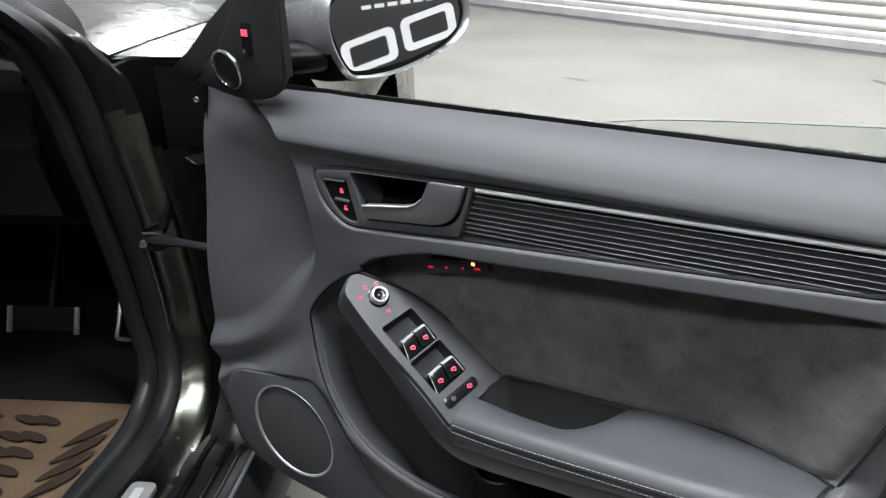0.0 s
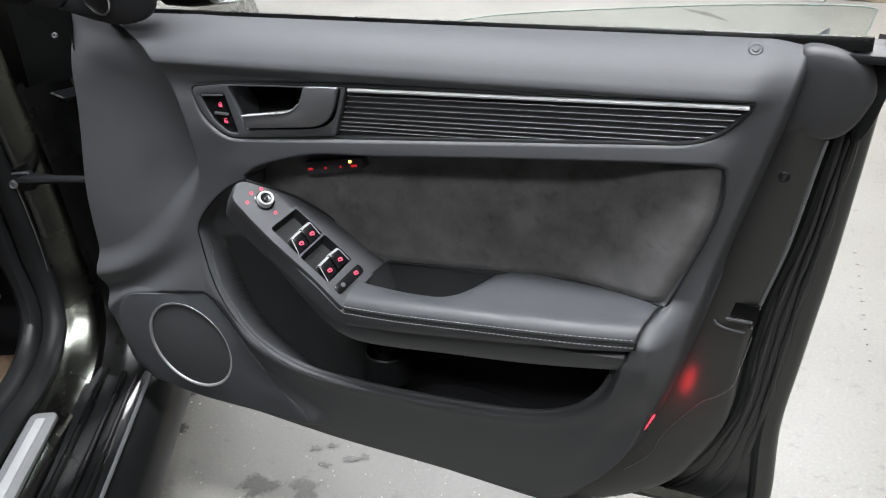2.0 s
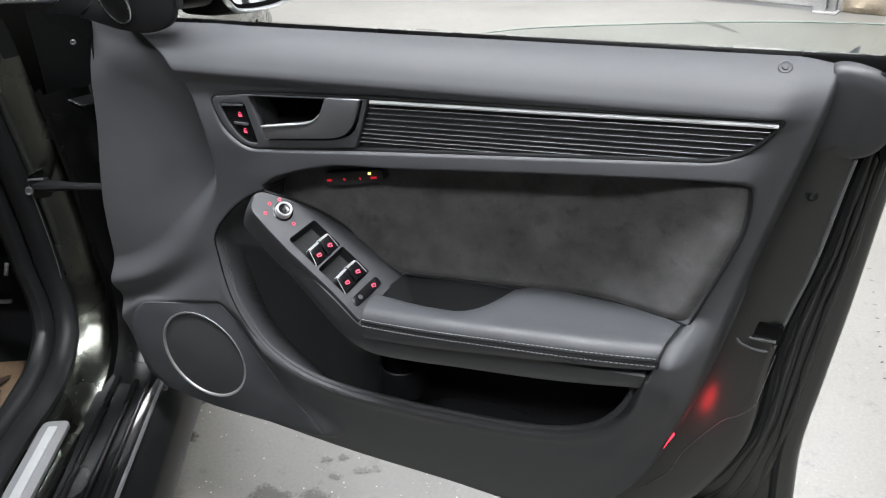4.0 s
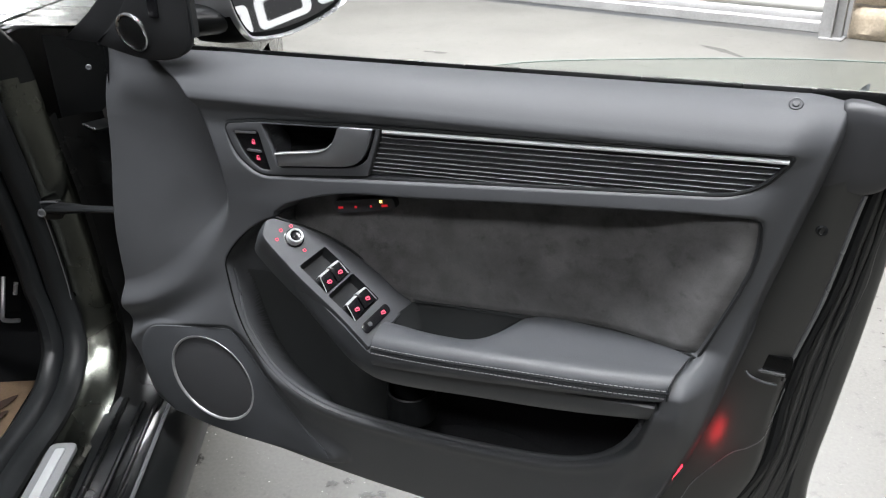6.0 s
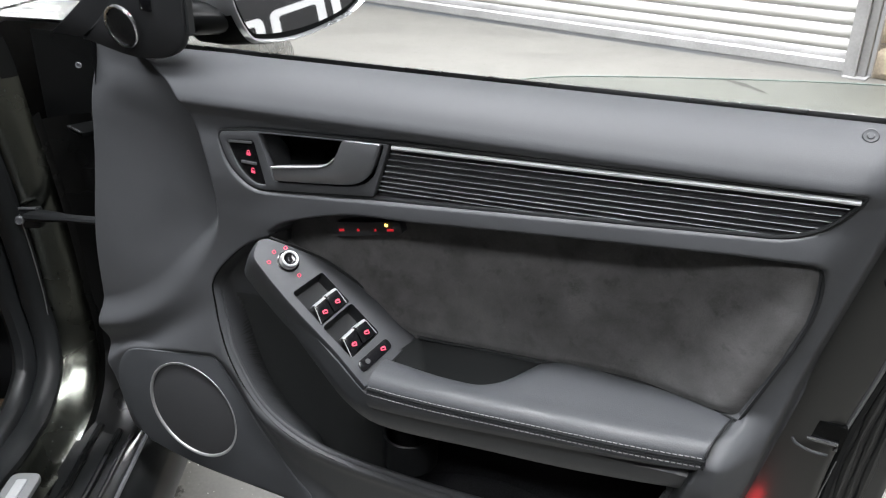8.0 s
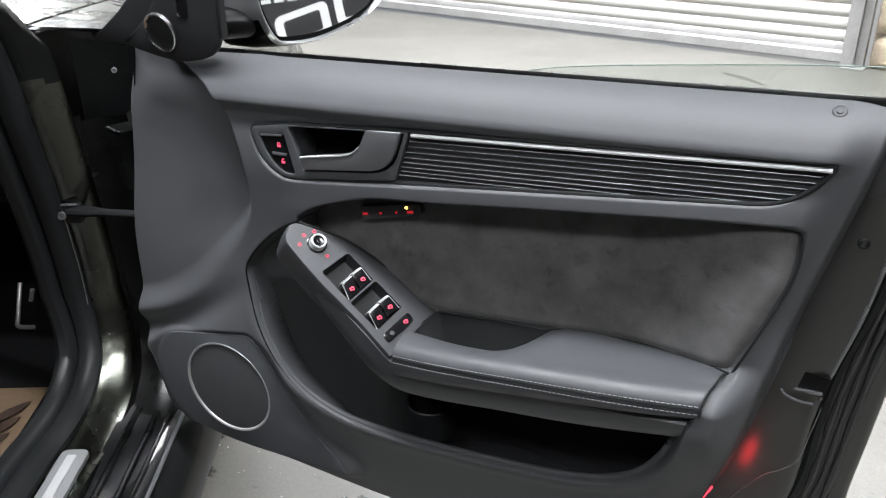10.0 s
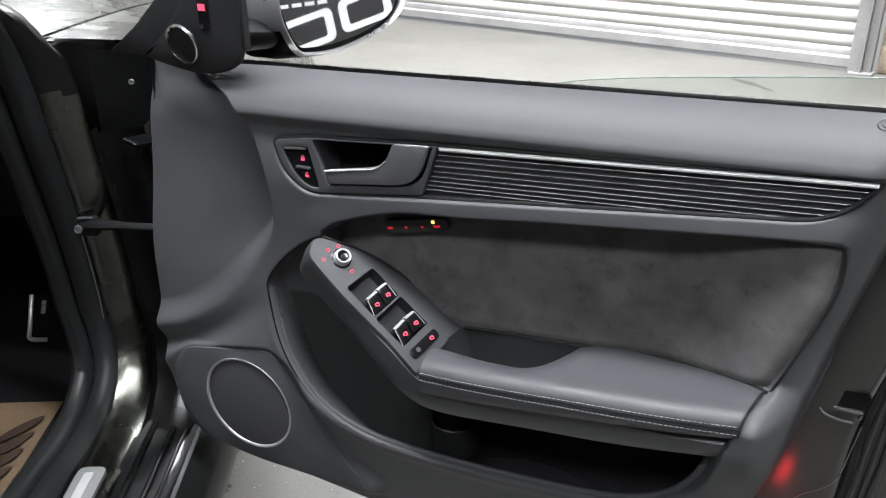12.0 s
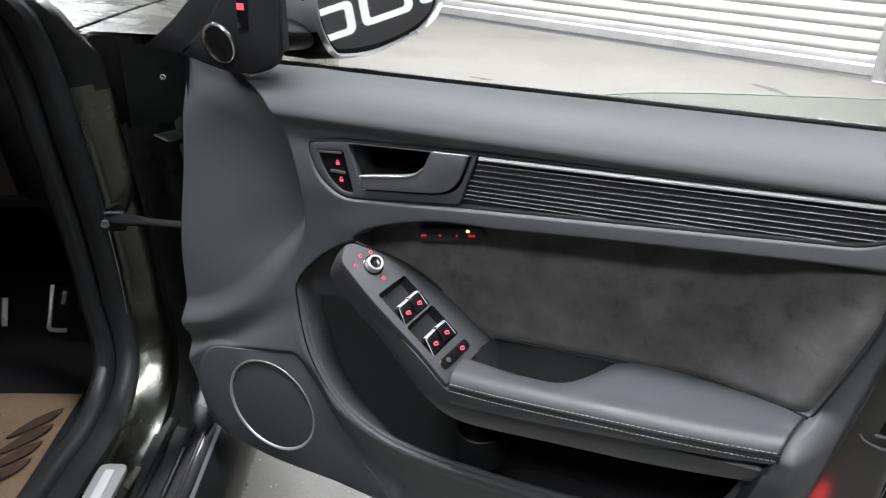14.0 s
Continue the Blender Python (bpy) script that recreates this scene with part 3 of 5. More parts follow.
def panel_y(X, Z):
    """The depth of the trim panel's face at each place of the door."""
    y = down(top_z(X) - Z)
    y = y + (tight(top_z(X) - Z) - y) * 0.28 * ramp(0.20, 0.07, X)
    sd = inside_by(SUEDE_AREA, X, Z)
    y = y - 0.002 * ramp(-0.045, 0.0, sd) * ramp(0.70, 0.76, Z)
    pk = inside_by(POCKET, X, Z)
    y = y - 0.003 * np.exp(-(((pk + 0.009) / 0.010) ** 2)) * ramp(0.60, 0.50, Z)
    deep = 0.034 + 0.020 * ramp(0.36, 0.42, X)
    deep = deep + (y + 0.022 - deep) * ramp(0.575, 0.535, Z)
    y = y + (deep - y) * ramp(-0.0020 - 0.0020 * ramp(0.18, 0.40, X), 0.0050 + 0.0010 * ramp(0.18, 0.40, X), pk)
    y = y + (suede_y(X, Z) + 0.009 - y) * ramp(-0.003, 0.011, sd)
    wg = inside_by(WING_AREA, X, Z)
    y = y + (-0.010 - y) * np.exp(-(((wg + 0.040) / 0.026) ** 2)) * ramp(0.68, 0.58, Z) * ramp(0.17, 0.08, X)
    y = y + (0.016 + 0.013 * ramp(0.11, 0.0, wg) * ramp(0.62, 0.76, Z) + 0.006 * ramp(0.855, 0.93, Z) - 0.019 * ramp(0.86, 0.54, Z) - y) * ramp(-0.012 * ramp(0.84, 0.60, Z) - 0.002, 0.005 + 0.027 * ramp(0.84, 0.60, Z), wg)
    e = right_x(Z) - X
    y = y + (flat(top_z(X) - Z) - y) * ramp(0.075, 0.02, e) * ramp(0.25, 0.42, Z)
    y = y + (-0.0665 - y) * ramp(0.874, 0.822, X) * ramp(0.650, 0.602, Z) * ramp(0.42, 0.58, Z) * ramp(0.003, -0.006, pk) * ramp(0.003, -0.004, sd) * ramp(0.70, 0.80, X)
    y = y + (0.02 - y) * ramp(0.0, 0.006, inside_by(PAD_FOOT, X, Z))
    ch = inside_by(CHANNEL, X, Z)
    y = y + (0.004 - y) * ramp(-0.003, 0.003, ch)
    cv = inside_by(CAVITY, X, Z)
    y = y + (0.070 - y) * ramp(-0.001, 0.004, cv)
    co = inside_by(COVER, X, Z)
    y = y + (-0.020 - y) * ramp(-0.030 + 0.022 * ramp(0.42, 0.50, Z) * ramp(0.17, 0.12, X), 0.0, co) * ramp(0.66, 0.5, Z) * ramp(0.012, 0.05, Z - low_z(X))
    y = y + (0.012 * ramp(0.060, 0.008, right_x(Z) - X) * ramp(0.62, 0.72, Z) + 0.040 * ramp(0.018, 0.0, right_x(Z) - X)) * ramp(0.23, 0.34, Z) + 0.004 * ramp(0.005, 0.0, X - left_x(Z)) + 0.008 * ramp(0.010, 0.0, Z - low_z(X))
    return y


def door_panel():
    nu, nv = 560, 400
    U, V = np.meshgrid(np.linspace(0, 1, nu), np.linspace(0, 1, nv), indexing="ij")
    X, Z = 0.45 + 0 * U, 0.27 + 0.68 * V
    for _ in range(12):
        X = left_x(Z) + (right_x(Z) - left_x(Z)) * U
        Z = low_z(X) + (top_z(X) - low_z(X)) * V
    pk = inside_by(POCKET, X, Z)
    Y = panel_y(X, Z)
    bm = grid_bm(np.stack([X, Y + (0.02 + 0.035 * ramp(0.30, 0.24, X)) * ramp(0.002, 0.0075, pk) * ramp(0.58, 0.54, Z), Z - 0.055 * ramp(0.002, 0.0075, pk) * ramp(0.56, 0.50, Z)], -1))
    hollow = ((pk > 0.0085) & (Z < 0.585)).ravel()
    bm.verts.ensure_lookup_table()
    # Faces inside the pocket take the darker slot: shade put into colour.
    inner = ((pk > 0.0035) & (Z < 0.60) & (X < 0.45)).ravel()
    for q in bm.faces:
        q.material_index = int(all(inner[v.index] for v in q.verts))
    bmesh.ops.delete(bm, geom=[bm.verts[i] for i in np.nonzero(hollow)[0]], context="VERTS")
    return bm


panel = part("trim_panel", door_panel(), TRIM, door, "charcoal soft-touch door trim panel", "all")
panel.data.materials.append(RECESS_SHADE)

# suede insert
st, sl = spline(SUEDE_TOP, 14), spline(SUEDE_LOW, 14)
pick = lambda p, n: np.stack([np.interp(np.linspace(0, 1, n), np.linspace(0, 1, len(p)), p[:, k]) for k in range(2)], -1)
a, b = pick(st, 120), pick(sl, 120)
v = np.linspace(0.02, 1.07, 54)[None, :, None]
Q = a[:, None] * (1 - v) + b[:, None] * v
Q[..., 0] += np.interp(v[..., 0], [0, 0.06, 0.2, 0.35, 0.6, 0.9, 1], [0.001, 0.010, 0.016, 0.018, 0.013, 0.004, 0.002]) * ramp(0.85, 1.0, np.linspace(0, 1, 120))[:, None]
edge = np.minimum(np.minimum(v[..., 0], 1 - v[..., 0]).clip(0) * 12, 1) * np.minimum(np.minimum(np.linspace(0, 1, 120), 1 - np.linspace(0, 1, 120)) * 40, 1)[:, None]
bulge = (1 - (1 - edge) ** 2)
Y = suede_y(Q[..., 0], Q[..., 1]) + 0.003 - 0.007 * bulge
part("suede_insert", grid_bm(np.stack([Q[..., 0], Y, Q[..., 1]], -1)), SUEDE, door, "mottled charcoal suede insert")
side = spline([(0.878, 0.826), (0.884, 0.812), (0.879, 0.756), (0.836, 0.634)], 8)
part("insert_seam", tube(np.stack([side[:, 0] - 0.002, suede_y(side[:, 0], side[:, 1]) - 0.002, side[:, 1]], -1), 0.0020, 6), BLACK, door, "black seam")

# bezel, lever and lock buttons
face = lambda y: (lambda a, b, d: (a, y - d, b))
LOCK = rounded([(0.171, 0.847), (0.214, 0.852), (0.228, 0.795), (0.208, 0.794), (0.184, 0.815)], [0.004, 0.004, 0.004, 0.015, 0.02])
LEVER_HOLE = rounded([(0.222, 0.863), (0.4015, 0.8755), (0.3865, 0.830), (0.362, 0.8165), (0.241, 0.8025)], [0.004, 0.003, 0.02, 0.02, 0.004])
BEZEL = rounded([(0.157, 0.856), (0.214, 0.865), (0.4085, 0.8772), (0.3855, 0.8085), (0.208, 0.786), (0.171, 0.812)], [0.012, 0.01, 0.003, 0.003, 0.02, 0.02])
bezel = part("handle_bezel", plate([BEZEL, LOCK, LEVER_HOLE], face(-0.0085), 0.012, 0.0015), TRIM, door, "charcoal satin bezel round the inner handle")
# Liner blackened so that the cavity behind the lever looks unlit.
part("cavity_shade", grid_bm([[(x, 0.008 + 0.036 * math.sin(math.pi * k / 8), 0.786 + 0.080 * k / 8 + 0.06 * (x - 0.22)) for k in range(9)] for x in np.linspace(0.214, 0.400, 12)]), VOID, bezel)
LEVER = rounded([(0.2425, 0.8235), (0.318, 0.8365), (0.336, 0.847), (0.3475, 0.8735), (0.3985, 0.8765), (0.3845, 0.836), (0.3625, 0.8205), (0.2445, 0.806)], [0.002, 0.02, 0.012, 0.004, 0.003, 0.03, 0.02, 0.004], 6)
part("door_lever", plate([LEVER], face(-0.0135), 0.012, 0.0022), ALU_DARK, bezel, "anthracite metal inner door lever")
# Tapering bright tube in place of the highlight on the lever's ridge.
edge_line = spline([(0.2425, 0.8235), (0.280, 0.830), (0.312, 0.8355), (0.326, 0.8412), (0.336, 0.850)], 6)
part("lever_edge", tube([(x, -0.0135, z) for x, z in edge_line], [0.0016 - 0.00004 * i for i in range(25)], 6), SATIN_RING, bezel, "bright tube for the highlight along the lever")
part("lever_edge", tube([(x, -0.0123, z) for x, z in LEVER], 0.0005, 5, True), ALU_DARK, bezel)
lock = part("lock_switch", plate([LOCK], face(-0.0060), 0.010, 0.0008), GLOSS, bezel, "gloss black lock switch")


def padlock(cx, cz, y, open_=False):
    s = 0.0037
    bm = [box(cx, y, cz - s * 0.35, s * 1.5, 0.0006, s * 0.9)]
    path = [(cx - s * 0.5, y, cz + s * 0.1), (cx - s * 0.5, y, cz + s * 0.7), (cx, y, cz + s * 1.0), (cx + s * 0.5, y, cz + s * 0.7)] + ([] if open_ else [(cx + s * 0.5, y, cz + s * 0.1)])
    bm.append(tube(spline(path, 3), 0.00045, 5))
    return join(bm)


part("lock_icon", padlock(0.2035, 0.834, -0.0069), RED, lock, "glowing red padlock symbol")
part("unlock_icon", padlock(0.2085, 0.811, -0.0069, True), RED, lock, "glowing red open padlock symbol")
part("switch_rib", box(0.2035, -0.0075, 0.8215, 0.023, 0.003, 0.0035, 0.0008), ALU_DARK, lock)
part("switch_rib", box(0.1925, -0.0075, 0.8475, 0.036, 0.003, 0.003, 0.0008, pose(0, 0, 0, 0, -5)), ALU_DARK, lock)

# ribbed aluminium strip
strip = part("decor_strip", plate([rounded([(0.409, 0.8745), (0.898, 0.898), (0.876, 0.867), (0.846, 0.851), (0.387, 0.8085)], [0.001, 0.004, 0.015, 0.015, 0.001])], face(0.001), 0.004), TRIM_DARK, door, "black strip with bright aluminium ribs")
low_edge = spline([(0.383, 0.808), (0.53, 0.8225), (0.68, 0.837), (0.80, 0.8475), (0.846, 0.852), (0.868, 0.862), (0.884, 0.876), (0.897, 0.896)], 12)
for dz in (0.0107, 0.0183, 0.0257, 0.0332, 0.0400, 0.0464, 0.0524, 0.0580):
    xs = np.linspace(0.38, 0.90, 400)
    rib_z = lambda x: strip_top(x) - dz
    ok = (xs > 0.4090 - 0.35 * dz) & (rib_z(xs) > np.interp(xs, low_edge[:, 0], low_edge[:, 1]) - 0.0030)
    if ok.sum() < 20:
        continue
    xa, xb = xs[ok][0], xs[ok][-1]
    sec = [(-0.0002, 0.0012), (-0.0026, 0.0006), (-0.0030, 0.0), (-0.0022, -0.0012), (-0.0002, -0.0030)]
    rows = [[(x, 0.0008 + y, rib_z(x) + z) for y, z in sec] for x in np.linspace(xa, xb, 12)]
    part("rib", grid_bm(rows), TRIM_DARK, strip)
    part("rib_edge", tube([(x, -0.0026, rib_z(x) + 0.0006) for x in np.linspace(xa, xb, 12)], 0.00048, 6), RIB_METAL, strip)
rim = [(0.411, strip_top(0.411) - 0.001), (0.55, strip_top(0.55) - 0.001), (0.70, strip_top(0.70) - 0.001), (0.85, strip_top(0.85) - 0.001), (0.897, strip_top(0.897) - 0.0015)]
part("strip_rim", tube([(x, -0.0065, z) for x, z in spline(rim, 8)], 0.0028, 8), SATIN_RING, strip, "bright aluminium top rim")
# Black bead added to hide the lit channel wall as a dark line.
part("channel_dark_line", tube([(x, -0.0050, z) for x, z in CHANNEL], 0.0026, 8, True), BLACK, strip)

# memory buttons under the strip
DX, DZ = -0.0100, -0.0095
mem = part("memory_switch", plate([rounded([(0.318 + DX, 0.757 + DZ), (0.413 + DX, 0.776 + DZ), (0.418 + DX, 0.760 + DZ), (0.320 + DX, 0.737 + DZ)], 0.005)], face(0.0255), 0.026, 0.001), PACK, door, "black seat memory switch with red symbols")
for x, z, w in ((0.328, 0.748, 0.009), (0.353, 0.753, 0.004), (0.378, 0.758, 0.003), (0.400, 0.7625, 0.011)):
    part("symbol", box(x + DX, 0.0248, z + DZ, w * 0.85, 0.001, 0.0030, 0.0, pose(0, 0, 0, 0, -11)), RED_DIM, mem, "dim red symbol")
part("indicator", box(0.394 + DX, 0.0247, 0.7680 + DZ, 0.0040, 0.0015, 0.0034, 0.0006), AMBER, mem, "lit amber indicator")

# ---- switch pack ----
O, E1, E2 = Vector((0.2652, -0.0227, 0.7017)), Vector((0.7772, 0.0877, -0.6231)), Vector((0.1464, 0.9379, 0.3145))
EN = E1.cross(E2).normalized()


def pk(u, v, d=0.0):
    return O + E1 * u + E2 * v + EN * d


OUT = [(-0.046, -0.006), (-0.036, -0.0293), (0.0, -0.036), (0.0415, -0.0418), (0.1219, -0.0475), (0.181, -0.0559), (0.190, 0.0506), (0.1319, 0.0465), (0.0766, 0.0439), (0.0342, 0.0365), (0.0, 0.024), (-0.0224, 0.0132), (-0.040, 0.004)]
OUT_LINE = rounded(OUT, [0.006, 0.01, 0.01, 0.01, 0.01, 0.003, 0.003, 0.01, 0.01, 0.01, 0.01, 0.008, 0.006], 5)
WELL_1 = rounded([(0.0324, -0.0285), (0.0403, 0.0225), (0.0935, 0.0180), (0.0880, -0.0340)], 0.004)
WELL_2 = rounded([(0.0905, -0.0352), (0.0960, 0.0185), (0.1495, 0.0145), (0.1445, -0.0390)], 0.004)
pack = part("switch_pack", plate([OUT_LINE, WELL_1, WELL_2], pk, 0.004), PACK, door, "charcoal window switch pack with red lit buttons")
cen = np.mean(OUT_LINE, 0)
rings = []
for grow, d in ((1.0, 0.0), (1.0, 0.0), (1.012, -0.0008), (1.03, -0.004), (1.05, -0.010), (1.055, -0.030), (1.0, -0.055)):
    rings.append([pk(*(cen + (p - cen) * np.array([1 + (grow - 1) * 0.5, grow])), d) for p in OUT_LINE])
part("pack_skirt", grid_bm(rings, wrap_v=True), PACK, pack)
for W in (WELL_1, WELL_2):
    c = np.mean(W, 0)
    rows = [[pk(*p, 0.0) for p in W], [pk(*(c + (p - c) * 0.97), -0.006) for p in W], [pk(*(c + (p - c) * 0.8), -0.016) for p in W], [pk(*(c + (p - c) * 0.02), -0.017) for p in W]]
    part("finger_well", grid_bm(rows, wrap_v=True), BLACK, pack)


def window_icon(c, d):
    """A small lit window symbol: a filled pane with a dark slot."""
    ax, ay = Vector((0.55, 0.83)), Vector((-0.83, 0.55))
    line = lambda q: [tuple(c + ax * a + ay * b) for a, b in q]
    outer = rounded([(-0.0036, -0.0029), (0.0036, -0.0029), (0.0036, 0.0024), (0.0012, 0.0033), (-0.0036, 0.0014)], 0.0012, 3)
    slot = [(-0.0024, -0.0014), (0.0024, -0.0014), (0.0024, 0.0008), (-0.0024, -0.0001)]
    return plate([line(outer), line(slot)], lambda a, q, e: pk(a, q, d + e), 0.0004)


BUTTONS = [[(0.0656, -0.0245), (0.0678, -0.0042), (0.0884, -0.0085), (0.0862, -0.0330)], [(0.0667, -0.0032), (0.0700, 0.0165), (0.0915, 0.0150), (0.0884, -0.0075)],
           [(0.1205, -0.0310), (0.1223, -0.0087), (0.1434, -0.0136), (0.1431, -0.0385)], [(0.1214, -0.0076), (0.1251, 0.0120), (0.1472, 0.0122), (0.1424, -0.0126)]]
for q in BUTTONS:
    p = np.array(q)
    c = p.mean(0)
    front_edge, rear_edge = p[:2], p[3:1:-1]
    rows = []
    for t, d in ((-0.10, -0.012), (-0.06, 0.001), (0.0, 0.0045), (0.10, 0.0050), (0.5, 0.0025), (1.0, -0.001), (1.02, -0.010)):
        e = front_edge * (1 - t) + rear_edge * t
        rows.append([pk(*(e[0] * (1 - s) + e[1] * s), d - 0.0012 * (2 * s - 1) ** 6) for s in np.linspace(0.03, 0.97, 9)])
    btn = part("window_button", grid_bm(rows), GLOSS, pack, "black window button with chrome lip")
    lip = [front_edge[0] * (1 - s) + front_edge[1] * s for s in np.linspace(0.04, 0.96, 7)]
    part("chrome_lip", grid_bm([[pk(u - 0.0032, v, -0.008) for u, v in lip], [pk(u - 0.0036, v, 0.0004) for u, v in lip], [pk(u - 0.0026, v, 0.0042) for u, v in lip], [pk(u - 0.0008, v, 0.0056) for u, v in lip], [pk(u + 0.0004, v, 0.0054) for u, v in lip]]), LIP_METAL, pack, "chrome button lip")
    rim_line = [front_edge[0] * 0.97 + front_edge[1] * 0.03, rear_edge[0] * 0.97 + rear_edge[1] * 0.03] if q[0][1] < -0.01 else [front_edge[1] * 0.97 + front_edge[0] * 0.03, rear_edge[1] * 0.97 + rear_edge[0] * 0.03]
    part("button_rim", tube([pk(*rim_line[0], 0.0042), pk(*(0.5 * rim_line[0] + 0.5 * rim_line[1]), 0.0022), pk(*rim_line[1], -0.0008)], 0.0007, 6), LIP_METAL, pack, "thin metal button rim")
    part("window_icon", window_icon(Vector(c + (rear_edge.mean(0) - c) * 0.2), 0.0036), RED, pack, "glowing red window symbol")
child = rounded([(0.1535, -0.0400), (0.1600, 0.0150), (0.1745, 0.0120), (0.1680, -0.0440)], 0.0065, 7)
part("child_lock_button", plate([child], lambda a, b, d: pk(a, b, 0.0022 + d), 0.006, 0.001), GLOSS, pack, "gloss black child lock button")
part("child_lock_icon", window_icon(Vector((0.1662, 0.0)), 0.0030), RED, pack, "glowing red child lock symbol")
part("lock_lamp", plate([[(0.1622 + 0.0035 * math.cos(t), -0.028 + 0.0035 * math.sin(t)) for t in np.linspace(0, 6.28, 16, endpoint=False)]], lambda a, b, d: pk(a, b, 0.0028 + d), 0.001), TRIM_DARK, pack)


def turned(profile, centre, axis, sides=32, ridges=0):
    """A turned piece: (radius, height) along an axis."""
    axis = Vector(axis).normalized()
    a = axis.orthogonal().normalized()
    b = axis.cross(a)
    rows = []
    for r, h in profile:
        rows.append([Vector(centre) + axis * h + (a * math.cos(t) + b * math.sin(t)) * (r * (1 + (0.06 * math.cos(ridges * t) if ridges else 0))) for t in np.linspace(0, 2 * math.pi, sides, endpoint=False)])
    return grid_bm(rows, wrap_v=True)


part("knob_base", turned([(0.0146, -0.002), (0.0146, 0.0004), (0.0132, 0.0012), (0.0118, 0.0004)], pk(0, 0, 0), EN, 40), GLOSS, pack, "black collar under the knob")
knob = part("mirror_knob", turned([(0.0118, 0.0), (0.0120, 0.0030), (0.0112, 0.0040), (0.0108, 0.0060), (0.0114, 0.0085), (0.0112, 0.0104), (0.0100, 0.0112), (0.0086, 0.0110), (0.0080, 0.0098)], pk(0, 0, 0), EN, 48), LIP_METAL, pack, "turned satin metal mirror adjuster knob")
part("knob_cap", turned([(0.0081, 0.0100), (0.0074, 0.0072), (0.0040, 0.0066), (0.0026, 0.0080), (0.0001, 0.0082)], pk(0, 0, 0), EN, 40, 5), GLOSS, pack, "black star-shaped knob recess")
for u, v in ((-0.0153, 0.0115), (-0.0215, -0.0041), (-0.0165, -0.0195), (0.0225, -0.0040)):
    w = [(u + 0.0018 * a, v + 0.0018 * b) for a, b in ((-1, -1), (1, -1), (1.2, 0.6), (-0.6, 1.2))]
    part("mirror_icon", tube([pk(a, b, 0.0006) for a, b in spline(w, 2, True)], 0.0006, 5, True), RED, pack, "glowing red mirror symbol")

part("insert_seam", tube([pk(u, v + 0.0035, -0.004) for u, v in spline([(-0.040, 0.006), (-0.0224, 0.0142), (0.0, 0.0255), (0.0342, 0.0378), (0.0766, 0.0450), (0.1319, 0.0480), (0.186, 0.0515)], 6)], 0.0018, 6), BLACK, door, "black seam")
part("insert_seam", tube(spline([(0.428, 0.031, 0.603), (0.50, 0.0325, 0.6085), (0.593, 0.0325, 0.6155), (0.66, 0.0335, 0.621), (0.724, 0.031, 0.624), (0.79, 0.013, 0.629), (0.831, -0.010, 0.634)], 6), 0.0020, 6), BLACK, door, "black seam")

# ---- armrest ----
arm_front_z = curve1([0.38, 0.515, 0.66, 0.83], [0.588, 0.601, 0.615, 0.630])
arm_back_y = curve1([0.38, 0.50, 0.545, 0.57, 0.60, 0.72, 0.80, 0.84], [-0.014, -0.014, -0.012, 0.004, 0.034, 0.033, 0.008, -0.016])
arm_back_z = curve1([0.38, 0.57, 0.60, 0.72, 0.84], [0.588, 0.600, 0.614, 0.623, 0.634])
arm_front_y = curve1([0.38, 0.45, 0.60, 0.75, 0.84], [-0.064, -0.070, -0.073, -0.071, -0.064])


def arm_section(x):
    zf, yb, zb, yf = float(arm_front_z(x)), float(arm_back_y(x)), float(arm_back_z(x)), float(arm_front_y(x))
    h = 0.046 - 0.035 * (x - 0.40)
    mid = [(yb + (yf + 0.027 - yb) * t, zb + (zf + 0.001 - zb) * t + 0.003 * math.sin(math.pi * t)) for t in np.linspace(0, 1, 8)]
    return [(yb + 0.002, zb - 0.030), (yb + 0.001, zb - 0.004)] + mid + [(yf + 0.018, zf + 0.0003), (yf + 0.010, zf - 0.0030), (yf + 0.004, zf - 0.0080), (yf + 0.001, zf - 0.0135), (yf, zf - 0.019), (yf - 0.001, zf - 0.027), (yf, zf - h + 0.008), (yf + 0.004, zf - h), (yf + 0.014, zf - h - 0.004), (yf + 0.05, zf - h - 0.002)]


arm_rows = []
for t in np.linspace(0, 1, 60):
    x = 0.404 + 0.428 * t
    row = [(x, y, z) for y, z in arm_section(x)]
    end = ramp(0.80, 0.832, np.array(x))
    arm_rows.append([(xx - float(end) * 0.022 * max(0, (-y) / 0.07), y, z) for xx, y, z in row])
arm_bm = grid_bm(arm_rows)
bmesh.ops.holes_fill(arm_bm, edges=arm_bm.edges, sides=60)
arm = part("armrest", arm_bm, LEATHER, door, "charcoal leather armrest with double grey stitching")
for off, nm in ((0.0155, "armrest_seam"), (0.0195, "armrest_seam")):
    part(nm, tube([(x, float(arm_front_y(x)) - 0.0004, float(arm_front_z(x)) - off) for x in np.linspace(0.405, 0.812, 40)], 0.0008, 6), BLACK, arm)


def stitch_row(off):
    bms = []
    for x in np.arange(0.408, 0.810, 0.0062):
        y0, z0 = float(arm_front_y(x)) - 0.0010 + (0.0012 if off < 0.014 else 0.0), float(arm_front_z(x)) - off
        bms.append(box(x, y0, z0, 0.0044, 0.0013, 0.0009, 0, pose(0, 0, 0, 0, -5)))
    return join(bms)


part("stitching", stitch_row(0.0125), THREAD, arm, "grey stitching")
part("stitching", stitch_row(0.0225), THREAD, arm, "grey stitching")
part("armrest_seam", tube([(0.8295 - 0.021 * max(0.0, -y / 0.07), y - 0.0006, z + 0.0004) for y, z in arm_section(0.822)[2:-3]], 0.0016, 6), BLACK, arm)
